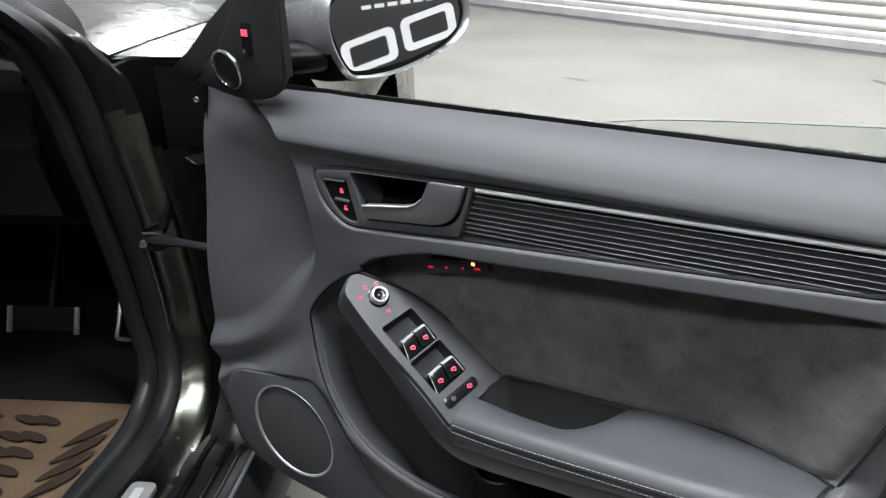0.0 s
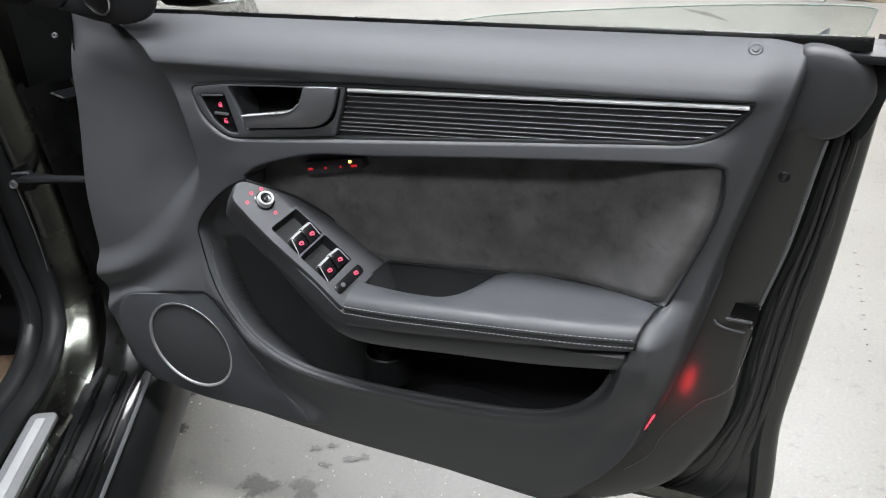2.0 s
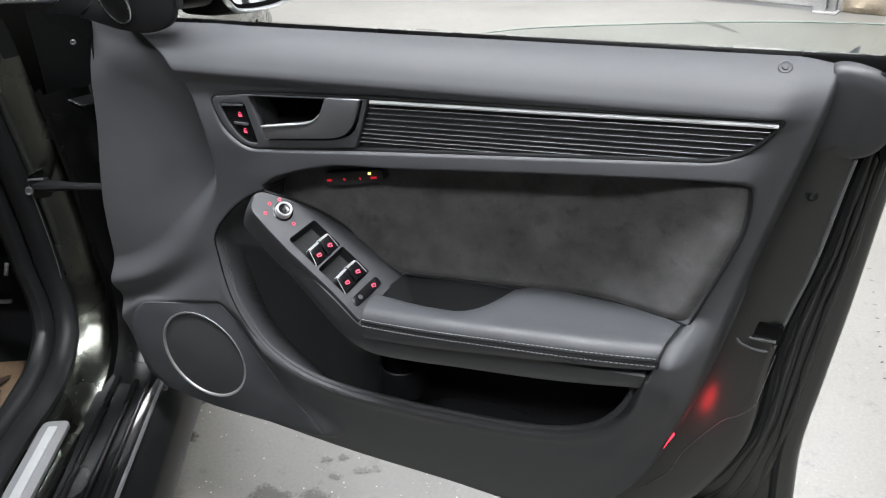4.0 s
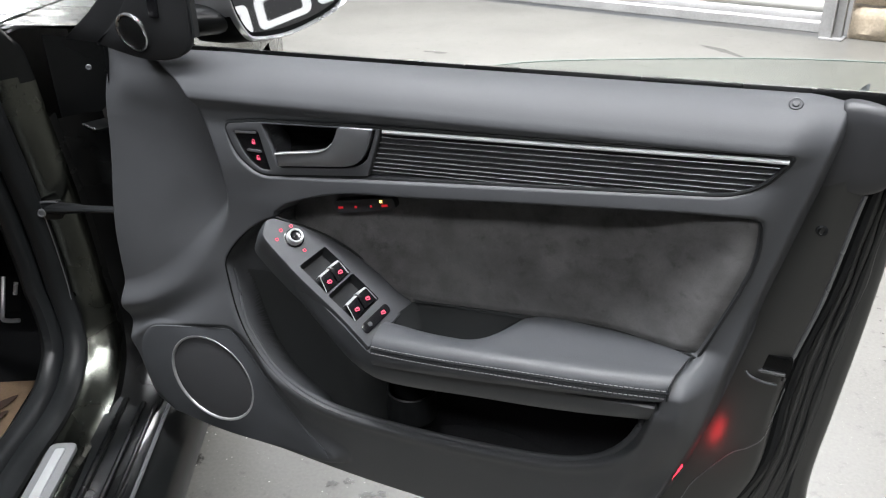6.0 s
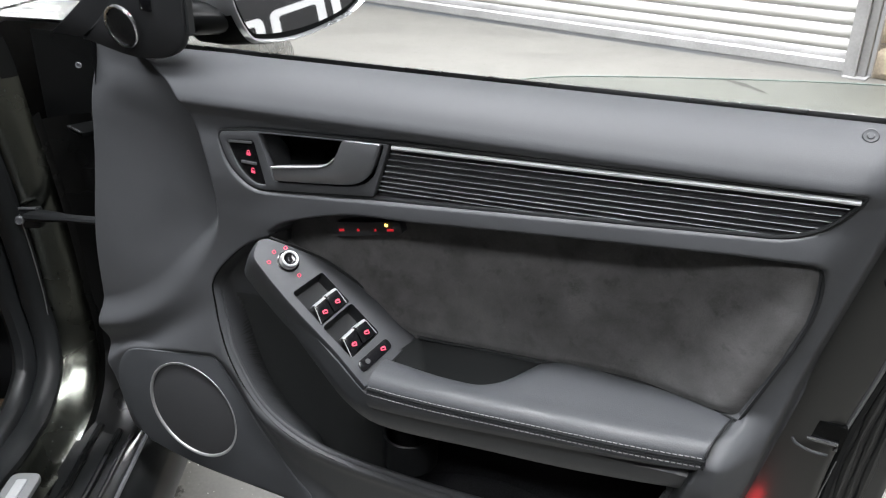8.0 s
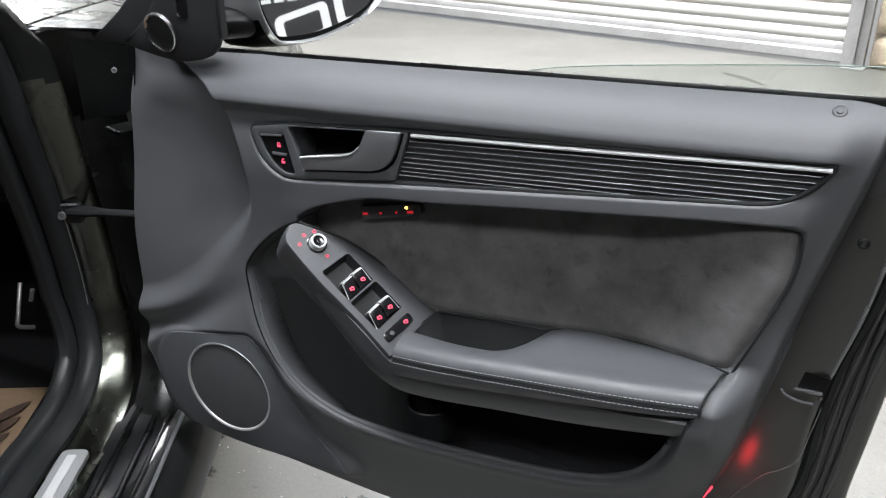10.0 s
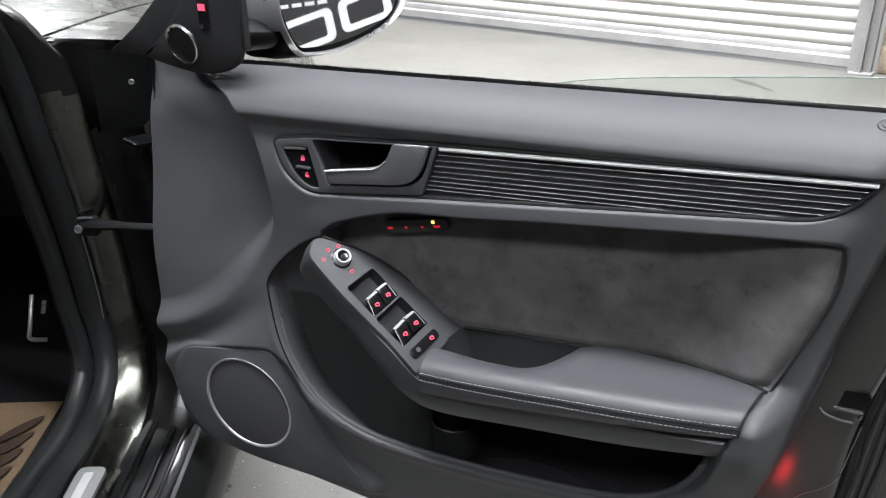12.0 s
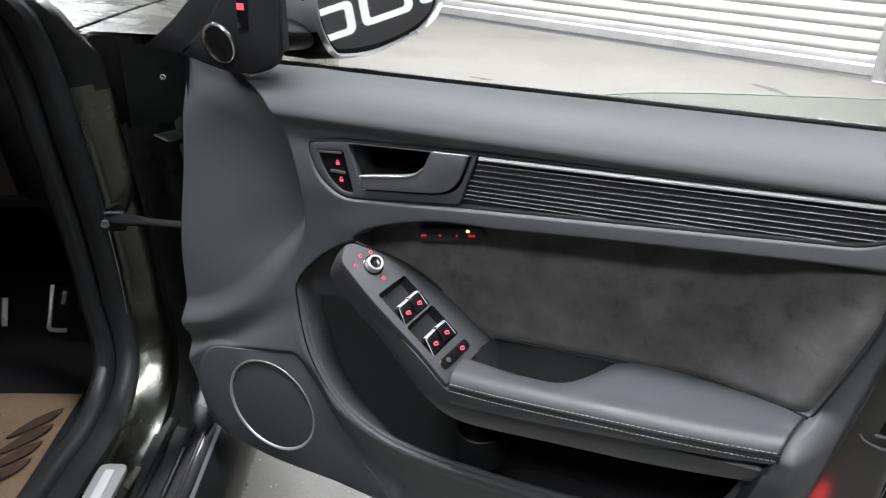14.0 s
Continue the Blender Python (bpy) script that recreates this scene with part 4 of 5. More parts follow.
# bead along the lip of the pocket
lip = POCKET[28:116]
mid_p = np.array([0.46, 0.60])
lip_in = lip + (mid_p - lip) / np.linalg.norm(mid_p - lip, axis=1)[:, None] * 0.0035
lip_y = panel_y(lip[:, 0] + 0.0, lip[:, 1] - 0.004)
part("pocket_lip", tube(np.stack([lip_in[:, 0], lip_y + 0.012, lip_in[:, 1] - 0.0045], -1), np.interp(np.linspace(0, 1, len(lip)), [0, 0.12, 0.3, 0.85, 1], [0.0006, 0.003, 0.0055, 0.0055, 0.001]), 10), TRIM, door, "rounded lip of the door pocket")
rim_p = POCKET[11:60]
out_p = rim_p + (rim_p - np.array([0.40, 0.58])) / np.linalg.norm(rim_p - np.array([0.40, 0.58]), axis=1)[:, None] * 0.003
rim_y = np.convolve(np.pad(panel_y(out_p[:, 0], out_p[:, 1]), 5, mode="edge"), np.ones(11) / 11, mode="valid")
part("pocket_seam", tube(np.stack([0.5 * (rim_p + out_p)[:, 0], rim_y + 0.0010, 0.5 * (rim_p + out_p)[:, 1]], -1), np.interp(np.linspace(0, 1, len(rim_p)), [0, 0.15, 0.6, 1], [0.0004, 0.0012, 0.0012, 0.0004]), 8), VOID, door, "dark seam round the door pocket")
# pocket lining: a grip wall in front, a deep bag behind it; both darkened for shade
bag_y = curve1([0.08, 0.16, 0.26, 0.345, 0.36, 0.40, 0.70, 0.80], [0.0355, 0.0355, 0.036, 0.042, 0.060, 0.098, 0.098, 0.050])
part("grip_wall", grid_bm([[(x, float(bag_y(x)), z) for z in np.linspace(0.30, 0.612, 20)] for x in np.linspace(0.09, 0.36, 30)]), RECESS_SHADE, door, "grip wall of the door pocket, darkened for shade")
part("pocket_liner", grid_bm([[(x, float(bag_y(x)), 0.66), (x, float(bag_y(x)), 0.34), (x, float(bag_y(x)) - 0.01, 0.315), (x, 0.045, 0.308), (x, 0.030, 0.312)] for x in np.linspace(0.358, 0.762, 24)]), CARPET, door, "door pocket lining, blackened for its shade")
# valance under the armrest and the well behind its front end
val_top = curve1([0.27, 0.32, 0.36, 0.40, 0.45, 0.55, 0.79], [0.668, 0.632, 0.600, 0.566, 0.557, 0.563, 0.582])
val_low = curve1([0.27, 0.32, 0.36, 0.40, 0.43, 0.48, 0.53, 0.665, 0.79], [0.622, 0.572, 0.534, 0.514, 0.510, 0.5105, 0.515, 0.530, 0.552])
val_y = curve1([0.27, 0.34, 0.40, 0.46, 0.79], [-0.050, -0.056, -0.058, -0.053, -0.052])
val = []
for x in np.linspace(0.275, 0.805, 44):
    zt, zl, y = float(val_top(x)), float(val_low(x)), float(val_y(x))
    val.append([(x, y + 0.004, zt), (x, y - 0.001, zt - 0.006), (x, y, 0.45 * zt + 0.55 * zl), (x, y + 0.003, zl + 0.006), (x, y + 0.006, zl + 0.001), (x, y + 0.012, zl - 0.001), (x, y + 0.075, zl + 0.006)])
part("armrest_valance", grid_bm(val), PACK, door, "dark lower armrest shell")
wl = rounded([(0.400, -0.013), (0.545, -0.012), (0.570, 0.004), (0.597, 0.033), (0.425, 0.035)], 0.006)
wc = np.mean(wl, 0)
zr = lambda x, y: (0.6015 + 0.073 * (x - 0.428)) * (y + 0.013) / 0.048 + (float(arm_back_z(x)) - 0.003) * (0.035 - y) / 0.048
part("grab_well", grid_bm([[(x, y, zr(x, y)) for x, y in wl], [(*(wc + (p - wc) * 0.96), zr(*p) - 0.02) for p in wl], [(*(wc + (p - wc) * 0.85), 0.548) for p in wl], [(*(wc + (p - wc) * 0.03), 0.546) for p in wl]], wrap_v=True), RECESS_SHADE, door, "moulded grab well, darkened for shade")

part("well_lip", tube(spline([(0.424, 0.0335, 0.6030), (0.50, 0.0335, 0.6065), (0.597, 0.0325, 0.6135)], 6), 0.0017, 6), TRIM, door, "moulded lip of the grab well")

# ---- speaker ----
cy = -0.0225
ang = np.linspace(0, 2 * np.pi, 96, endpoint=False)
dirs = np.stack([np.cos(ang), np.sin(ang)], -1)
reach = []
for d in dirs:
    best = 0.4
    for p, q in zip(COVER, np.roll(COVER, -1, 0)):
        e = q - p
        det = d[0] * -e[1] + d[1] * e[0]
        if abs(det) < 1e-9:
            continue
        w = p - np.array(SPEAKER)
        t = (w[0] * -e[1] + w[1] * e[0]) / det
        s = (d[0] * w[1] - d[1] * w[0]) / det
        if t > 0 and -1e-6 <= s <= 1 + 1e-6:
            best = min(best, t)
    reach.append(best)
reach = np.maximum(np.array(reach), 0.098)
rows = []
for f, y in ((0.0, cy - 0.003), (0.3, cy - 0.002), (0.6, cy - 0.001), (0.85, cy), (0.97, cy + 0.0003), (0.995, cy + 0.0014), (1.0, cy + 0.005)):
    rr = 0.084 + (reach - 0.084) * f
    rows.append(np.stack([SPEAKER[0] + rr * dirs[:, 0], np.full(96, y), SPEAKER[1] + rr * dirs[:, 1]], -1))
cover = part("speaker_cover", grid_bm(rows, wrap_v=True), WING, door, "dark grey speaker cover")
part("grille", turned([(0.082, 0.0), (0.077, 0.001), (0.05, 0.003), (0.0005, 0.004)], (SPEAKER[0], cy, SPEAKER[1]), (0, -1, 0), 64), GRILLE, cover, "dark woven speaker grille")
part("grille_ring", turned([(0.0850, 0.000), (0.0848, 0.0025), (0.0840, 0.0034), (0.0818, 0.0034), (0.0806, 0.0026), (0.0800, 0.000)], (SPEAKER[0], cy, SPEAKER[1]), (0, -1, 0), 96), RING_DIM, cover, "satin aluminium ring")
part("cap", turned([(0.0075, 0.0), (0.0075, 0.002), (0.0065, 0.003), (0.0045, 0.0022), (0.0035, 0.0022), (0.003, 0.0034), (0.0002, 0.0034)], (0.893, float(panel_y(np.array([0.893]), np.array([0.9495]))[0]) + 0.001, 0.9495), (0, -0.75, 0.66), 32), TRIM, door, "round plastic screw cap")
# bottle holder inside the pocket
part("bottle_holder", turned([(0.040, 0.0), (0.040, 0.05), (0.038, 0.052), (0.035, 0.05), (0.035, 0.0)], (0.40, 0.060, 0.37), (0, 0, 1), 32), BLACK, door, "black bottle holder in the door pocket")
part("red_lamp", box(0.8245, 0.016, 0.424, 0.0017, 0.004, 0.040, 0.0006, pose(0, 0, 0, 0, 23)), RED_LAMP, door, "lit red courtesy lamp")

# ---- door shell, glass and mirror ----
end_x = curve1([0.20, 0.25, 0.31, 0.35, 0.41, 0.55, 0.60, 0.71, 0.84, 0.95], [0.70, 0.80, 0.872, 0.895, 0.920, 0.934, 0.940, 0.963, 0.981, 1.000])
skin_x = curve1([0.18, 0.26, 0.38, 0.51, 0.64, 0.80, 0.95], [1.004, 1.004, 0.998, 1.008, 1.019, 1.029, 1.037])
zs = np.linspace(0.215, 0.945, 60)
rows = []
for z in zs:
    e, k, rx = float(end_x(z)), float(skin_x(z)), float(right_x(max(z, 0.262)))
    rx = min(rx, e - 0.02)
    rows.append([(rx - 0.03, 0.045, z), (rx - 0.008, 0.040, z), (rx + 0.35 * (e - rx), 0.036, z), (e - 0.022, 0.040, z), (e - 0.010, 0.043, z), (e - 0.003, 0.049, z), (e, 0.058, z), (e + 0.001, 0.078, z), (e + 0.006, 0.086, z), (k - 0.035, 0.100, z), (k - 0.012, 0.108, z), (k - 0.004, 0.115, z), (k, 0.128, z), (k - 0.004, 0.142, z), (k - 0.02, 0.150, z)])
shell = part("door_end", grid_bm([r[:8] for r in rows]), DOOR_PAINT, door, "satin black painted door end")
part("door_edge", grid_bm([r[7:] for r in rows]), EDGE_RUBBER, door, "black rubber-faced rear edge of the door")
for off, y, rad in ((0.30, 0.0925, 0.0045), (0.46, 0.0960, 0.0035), (0.62, 0.1010, 0.0050)):
    part("edge_bead", tube([(float(end_x(z)) + off * (float(skin_x(z)) - float(end_x(z))), y, z) for z in np.linspace(0.24, 0.90, 40)], [rad * (1 + 0.25 * math.sin(9 * i * 0.13 + 20 * off)) for i in range(40)], 8), EDGE_RUBBER, door, "soft rubber bead")
part("end_seal", tube([(float(end_x(z)) + 0.008, 0.086, z) for z in np.linspace(0.225, 0.85, 40)], 0.0075, 8), RUBBER, door, "black rubber door seal")
part("end_seal", tube([(float(skin_x(z)) - 0.030, 0.104, z) for z in np.linspace(0.225, 0.93, 40)], 0.006, 8), RUBBER, door, "black rubber door seal")
# Paler metal bead stands for the reflection on the painted flange.
part("door_end_flange", tube([(float(end_x(z)) - 0.004, 0.049, z) for z in np.linspace(0.590, 0.85, 40)], 0.0034, 8), ALU_DARK, door, "pale flange edge, its reflection put in as metal")
# outer skin and bottom
rows = []
for x in np.linspace(-0.13, 1.0, 24):
    rows.append([(x, 0.072, 0.262 + 0.01 * (x < 0)), (x, 0.078, 0.235), (x, 0.10, 0.222), (x, 0.140, 0.225), (x, 0.155, 0.26), (x, 0.172, 0.45), (x, 0.165, 0.70), (x, 0.135, 0.87), (x, 0.112, 0.905), (x, 0.090, 0.910)])
part("outer_skin", grid_bm(rows), PAINT, door, "dark green-black painted outer skin")
# Front end blackened to stand for the unlit gap beside it.
rows = [[(float(left_x(z)) + x, y, z) for x, y in ((0.010, 0.022), (0.004, 0.040), (0.002, 0.07), (0.004, 0.11), (0.010, 0.15))] for z in np.linspace(0.275, 0.940, 20)]
part("front_end", grid_bm(rows), VOID, door, "door front end, blackened for the shaded gap")
# upper rear corner block and latch
lobe = spline([(0.940, 0.955), (0.980, 0.952), (1.008, 0.934), (1.019, 0.905), (1.012, 0.880), (1.000, 0.860), (0.984, 0.850), (0.962, 0.847), (0.930, 0.850), (0.927, 0.880), (0.935, 0.920)], 5, True)
cl = np.array([0.972, 0.900])
part("corner_block", grid_bm([[(cl[0] + (x - cl[0]) * g, y + 5.0 * max(0.0, cl[0] + (x - cl[0]) * g - 0.965) ** 2 - 0.10 * (cl[1] + (z - cl[1]) * g - 0.90), cl[1] + (z - cl[1]) * g) for x, z in lobe] for g, y in ((0.0005, 0.032), (0.3, 0.0322), (0.6, 0.0330), (0.82, 0.0345), (0.93, 0.038), (1.0, 0.047), (1.0, 0.085))], wrap_v=True), TRIM_DARK, door, "black rubber corner piece", "all")
flap = spline([(0.998, 0.940), (1.026, 0.948), (1.036, 0.930), (1.030, 0.885), (1.020, 0.850), (1.006, 0.838), (1.000, 0.870)], 5, True)
part("corner_flap", plate([flap], face(0.075), 0.04, 0.008), RUBBER, door, "black rubber flap behind the corner piece")
MOUTH = rounded([(0.901, 0.632), (0.942, 0.628), (0.940, 0.600), (0.900, 0.603)], 0.005)
# No hollow here: a flat black plate stands for the shaded opening.
latch = part("latch", plate([MOUTH], face(0.0375), 0.012, 0.001), VOID, door, "flat black plate for the latch's dark mouth")
part("latch_lip", tube(spline([(0.890, 0.038, 0.600), (0.896, 0.035, 0.5945), (0.912, 0.034, 0.5905), (0.928, 0.036, 0.5890)], 6), 0.0021, 8), TRIM, latch, "dark painted lip under the latch")
part("latch_claw", box(0.920, 0.035, 0.6065, 0.032, 0.005, 0.003, 0.001), ALU_DARK, latch, "dark metal latch claw")
part("service_plug", turned([(0.007, 0.0), (0.0065, 0.002), (0.0045, 0.003), (0.004, 0.0015), (0.0003, 0.0015)], (0.943, 0.038, 0.806), (0.1, -1, 0), 20), RUBBER, door, "small black plug")
part("feature_line", tube([(x, 0.0355, z) for x, z in spline([(0.938, 0.586), (0.932, 0.545), (0.925, 0.504), (0.908, 0.482), (0.886, 0.463), (0.848, 0.403), (0.829, 0.354), (0.795, 0.312)], 8)], 0.0007, 5), ALU_DARK, door, "thin pressed line")
part("corner_cover", box(0.990, 0.075, 0.944, 0.085, 0.075, 0.010, 0.003), RUBBER, door, "black rubber cover over the door corner")
# belt seals
part("belt_seal", grid_bm([[(x, y, float(top_z(x)) + z) for y, z in ((0.043, -0.010), (0.045, 0.000), (0.047, 0.0038), (0.052, 0.0038), (0.055, 0.000), (0.055, -0.02))] for x in np.linspace(-0.02, 1.005, 34)]), VOID, door, "black flocked belt seal")
part("outer_belt_seal", grid_bm([[(x, y, float(top_z(x)) + z) for y, z in ((0.067, -0.05), (0.068, -0.032), (0.073, -0.028), (0.084, -0.028), (0.088, -0.032), (0.089, -0.05))] for x in np.linspace(0.10, 1.03, 30)]), CARPET, door, "black flocked outer belt seal")
glass_edge = np.concatenate([spline([(0.490, 0.940), (0.547, 0.955), (0.619, 0.966), (0.752, 0.979), (0.871, 0.9885), (0.975, 0.9925), (1.003, 0.9905)], 8), [(0.985, 0.90), (0.495, 0.90)]])
win = part("window_glass", plate([glass_edge], lambda a, b, d: (a, 0.062 - d, b), 0.004), GLASS, door, "nearly lowered green-tinted window glass", smooth=False)
win.visible_shadow = False
part("glass_edge", tube([(x, 0.0635, z) for x, z in glass_edge[2:50]], 0.0008, 6), material("ground_glass_edge", (0.17, 0.21, 0.19), 0.3), win, "pale ground glass edge")

# sail panel with tweeter
SAIL = rounded([(-0.062, 0.951), (-0.012, 0.992), (0.030, 1.043), (0.075, 1.105), (0.122, 1.165), (0.120, 1.04), (0.116, 0.962), (0.096, 0.944), (0.057, 0.934), (0.015, 0.936)], [0.004, 0.02, 0.02, 0.02, 0.01, 0.01, 0.02, 0.02, 0.02, 0.02])
sail = part("sail_panel", plate([SAIL], face(-0.004), 0.014, 0.005), SAIL_PLASTIC, door, "dark triangular mirror panel with tweeter")
part("tweeter_grille", turned([(0.025, 0.0), (0.022, 0.002), (0.0004, 0.003)], (0.021, -0.0085, 0.975), (-0.06, -0.97, -0.20), 40), TWEETER_MESH, sail, "dark tweeter mesh")
part("tweeter_ring", turned([(0.0285, 0.0), (0.0283, 0.003), (0.0268, 0.0044), (0.0246, 0.0036), (0.0238, 0.0006)], (0.021, -0.0085, 0.975), (-0.06, -0.97, -0.20), 64), ALU, sail, "satin aluminium tweeter ring")
part("alarm_switch", box(0.0615, -0.0045, 1.018, 0.018, 0.003, 0.042, 0.001, pose(0, 0, 0, 0, 3)), GLOSS, sail, "gloss black switch")
part("alarm_icon", box(0.0600, -0.0065, 1.026, 0.011, 0.0012, 0.0085, 0.0), RED, sail, "glowing red symbol")
part("window_channel", grid_bm([[(0.1175 + o, y, z) for o, y in ((0.0, 0.001), (0.002, 0.0), (0.004, 0.002), (0.004, 0.012), (0.0, 0.014))] for z in (0.972, 1.02, 1.10, 1.16)]), RUBBER, door, "black window channel")
SAIL_OUT = rounded([(-0.185, 0.939), (-0.12, 0.985), (-0.08, 1.02), (-0.03, 1.056), (0.05, 1.13), (0.048, 1.0), (0.045, 0.94), (-0.06, 0.935)], 0.008)
part("sail_outer", plate([SAIL_OUT], face(0.050), 0.03, 0.004), SAIL_PLASTIC, door, "black outer mirror triangle")

# outside mirror
MN = Vector((0.9288, -0.3595, 0.0899)).normalized()
M1 = Vector((0.3610, 0.9326, 0.0))
M2 = Vector((-0.0838, 0.0324, 0.9960))
M0 = Vector((0.11, 0.15, 0.94))


def mi(a, b, d=0.0):
    return M0 + M1 * a + M2 * b + MN * d


mirror = part("wing_mirror", grid_bm([[mi(0.078 + (a - 0.078) * g - sh, 0.062 + (b - 0.062) * g, d) for a, b in spline([(-0.036, 0.085), (-0.033, 0.045), (-0.014, 0.006), (0.010, -0.003), (0.060, -0.004), (0.115, 0.006), (0.165, 0.022), (0.198, 0.047), (0.204, 0.078), (0.190, 0.110), (0.12, 0.130), (0.02, 0.128), (-0.022, 0.118)], 6, True)] for g, d, sh in ((0.955, -0.004, 0), (0.965, 0.003, 0), (1.0, 0.007, 0), (1.03, 0.002, 0.001), (1.05, -0.012, 0.006), (1.06, -0.04, 0.020), (1.0, -0.075, 0.040), (0.84, -0.105, 0.048), (0.5, -0.125, 0.05), (0.02, -0.130, 0.05))], wrap_v=True), CAP_ALU, door, "matt aluminium wing mirror housing")
part("mirror_glass", plate([spline([(-0.030, 0.085), (-0.024, 0.048), (-0.009, 0.014), (0.012, 0.007), (0.060, 0.007), (0.115, 0.016), (0.160, 0.031), (0.186, 0.050), (0.190, 0.078), (0.178, 0.103), (0.115, 0.120), (0.025, 0.118), (-0.016, 0.110)], 6, True)], lambda a, b, d: mi(a, b, -0.002 + d), 0.004), MIRROR, mirror, "mirror glass", smooth=False)
part("mirror_back_plate", grid_bm([[mi(0.078 + (a - 0.078) * g, 0.062 + (b - 0.062) * g, -0.008) for a, b in spline([(-0.036, 0.085), (-0.033, 0.045), (-0.014, 0.006), (0.060, -0.004), (0.165, 0.022), (0.204, 0.078), (0.12, 0.130), (-0.022, 0.118)], 6, True)] for g in (0.98, 0.02)], wrap_v=True), BLACK, mirror)
shell_bm = grid_bm([[mi(0.078 + (a - 0.078) * g - sh, 0.062 + (b - 0.062) * g, d) for a, b in spline([(-0.036, 0.085), (-0.033, 0.045), (-0.014, 0.006), (0.010, -0.003), (0.060, -0.004), (0.115, 0.006), (0.165, 0.022), (0.198, 0.047), (0.204, 0.078), (0.190, 0.110), (0.12, 0.130), (0.02, 0.128), (-0.022, 0.118)], 6, True)] for g, d, sh in ((1.035, 0.0, 0.002), (1.06, -0.012, 0.007), (1.072, -0.04, 0.021), (1.012, -0.077, 0.041), (0.85, -0.107, 0.049), (0.5, -0.128, 0.051))], wrap_v=True)
bmesh.ops.delete(shell_bm, geom=[q for q in shell_bm.faces if (q.calc_center_median() - M0).dot(M2) > 0.034 or (q.calc_center_median() - M0).dot(M1) > 0.05], context="FACES")
part("mirror_lower_shell", shell_bm, VOID, mirror, "black lower mirror shell")
foot = [Vector((0.02, 0.06, 0.975)), Vector((0.040, 0.10, 0.972)), Vector((0.060, 0.14, 0.968)), Vector((0.080, 0.19, 0.968))]
part("mirror_arm", tube(spline([tuple(p) for p in foot], 6), [0.040 - 0.0006 * i for i in range(19)], 16, squash=0.66), VOID, mirror, "black mirror arm")

# ---- car body ----
body = thing("car", "dark green-black glossy car with one front door open", "car", at=car(0.3, -0.7, 0))
PATH_SZ = spline([(1.6, 0.305), (0.9, 0.305), (0.45, 0.303), (0.15, 0.298), (0.02, 0.287), (-0.075, 0.293), (-0.144, 0.329), (-0.181, 0.38), (-0.195, 0.46), (-0.184, 0.58), (-0.160, 0.70), (-0.131, 0.81), (-0.109, 0.90), (-0.06, 1.0), (0.06, 1.14), (0.3, 1.30), (0.7, 1.37)], 8)
tan = np.gradient(PATH_SZ, axis=0)
tan /= np.linalg.norm(tan, axis=1)[:, None]
nor = np.stack([-tan[:, 1], tan[:, 0]], -1)
mid_pt = np.array([0.6, 0.8])
nor *= np.sign(((mid_pt - PATH_SZ) * nor).sum(1))[:, None]


lean_in = curve1([0.80, 0.86, 0.90, 0.94, 1.0, 1.06, 1.14, 1.37], [-0.110, -0.122, -0.170, -0.205, -0.232, -0.258, -0.300, -0.44])


def sill_shift(z):
    """How far the frame comes out where it turns into the sill."""
    return 0.022 * min(1.0, max(0.0, (0.46 - z) / 0.13))


def sweep(section):
    """A section carried along the door opening; above the belt it leans in to the windscreen pillar."""
    rows = []
    for p, n in zip(PATH_SZ, nor):
        row = []
        for r, a in section:
            r += sill_shift(p[1])
            z = p[1] + n[1] * a
            over = max(0.0, min(1.0, (z - 0.84) / 0.08))
            rr = r if z < 0.84 else min(r, float(lean_in(z)) - (0.02 * max(0.0, -r - 0.122) / 0.178) * over)
            row.append(car(p[0] + n[0] * a, rr - 0.45 * max(0.0, z - 1.0), z))
        rows.append(row)
    return grid_bm(rows)


FRAME = [(-0.300, 0.0), (-0.262, 0.002), (-0.245, -0.005), (-0.228, -0.012), (-0.214, -0.018), (-0.207, -0.024), (-0.202, -0.040), (-0.172, -0.052), (-0.158, -0.058), (-0.145, -0.056), (-0.132, -0.062), (-0.125, -0.085), (-0.122, -0.12)]
frame_bm = sweep(FRAME[:6])
# Above 0.875 m the same paint goes near-black, dark reflections put into colour.
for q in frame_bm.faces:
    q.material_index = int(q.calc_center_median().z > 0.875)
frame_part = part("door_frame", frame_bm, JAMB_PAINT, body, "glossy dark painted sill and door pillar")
frame_part.data.materials.append(SHADE_PAINT)
# Outer face of the frame blacked out: shade of the hinge gap as colour.
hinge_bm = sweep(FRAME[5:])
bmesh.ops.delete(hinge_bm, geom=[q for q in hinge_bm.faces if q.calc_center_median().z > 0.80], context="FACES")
part("hinge_face", hinge_bm, VOID, body, "face behind the hinges, blackened for the shaded gap")
part("door_seal", sweep([(-0.262, 0.001), (-0.262, 0.012), (-0.270, 0.022), (-0.284, 0.026), (-0.298, 0.022), (-0.306, 0.010)]), RUBBER, body, "black rubber door seal")
part("frame_trim", sweep([(-0.304, 0.008), (-0.309, 0.024), (-0.318, 0.031), (-0.332, 0.031), (-0.342, 0.022), (-0.348, 0.004), (-0.352, -0.03), (-0.358, -0.10), (-0.365, -0.20)]), PILLAR_TRIM, body, "black plastic sill and pillar trim")
part("seal_edge", tube([car(p[0] + n[0] * 0.014, -0.2605, p[1] + n[1] * 0.014) for p, n in zip(PATH_SZ[60:77], nor[60:77])], 0.0010, 5), ALU_DARK, body, "thin bright seal edge")
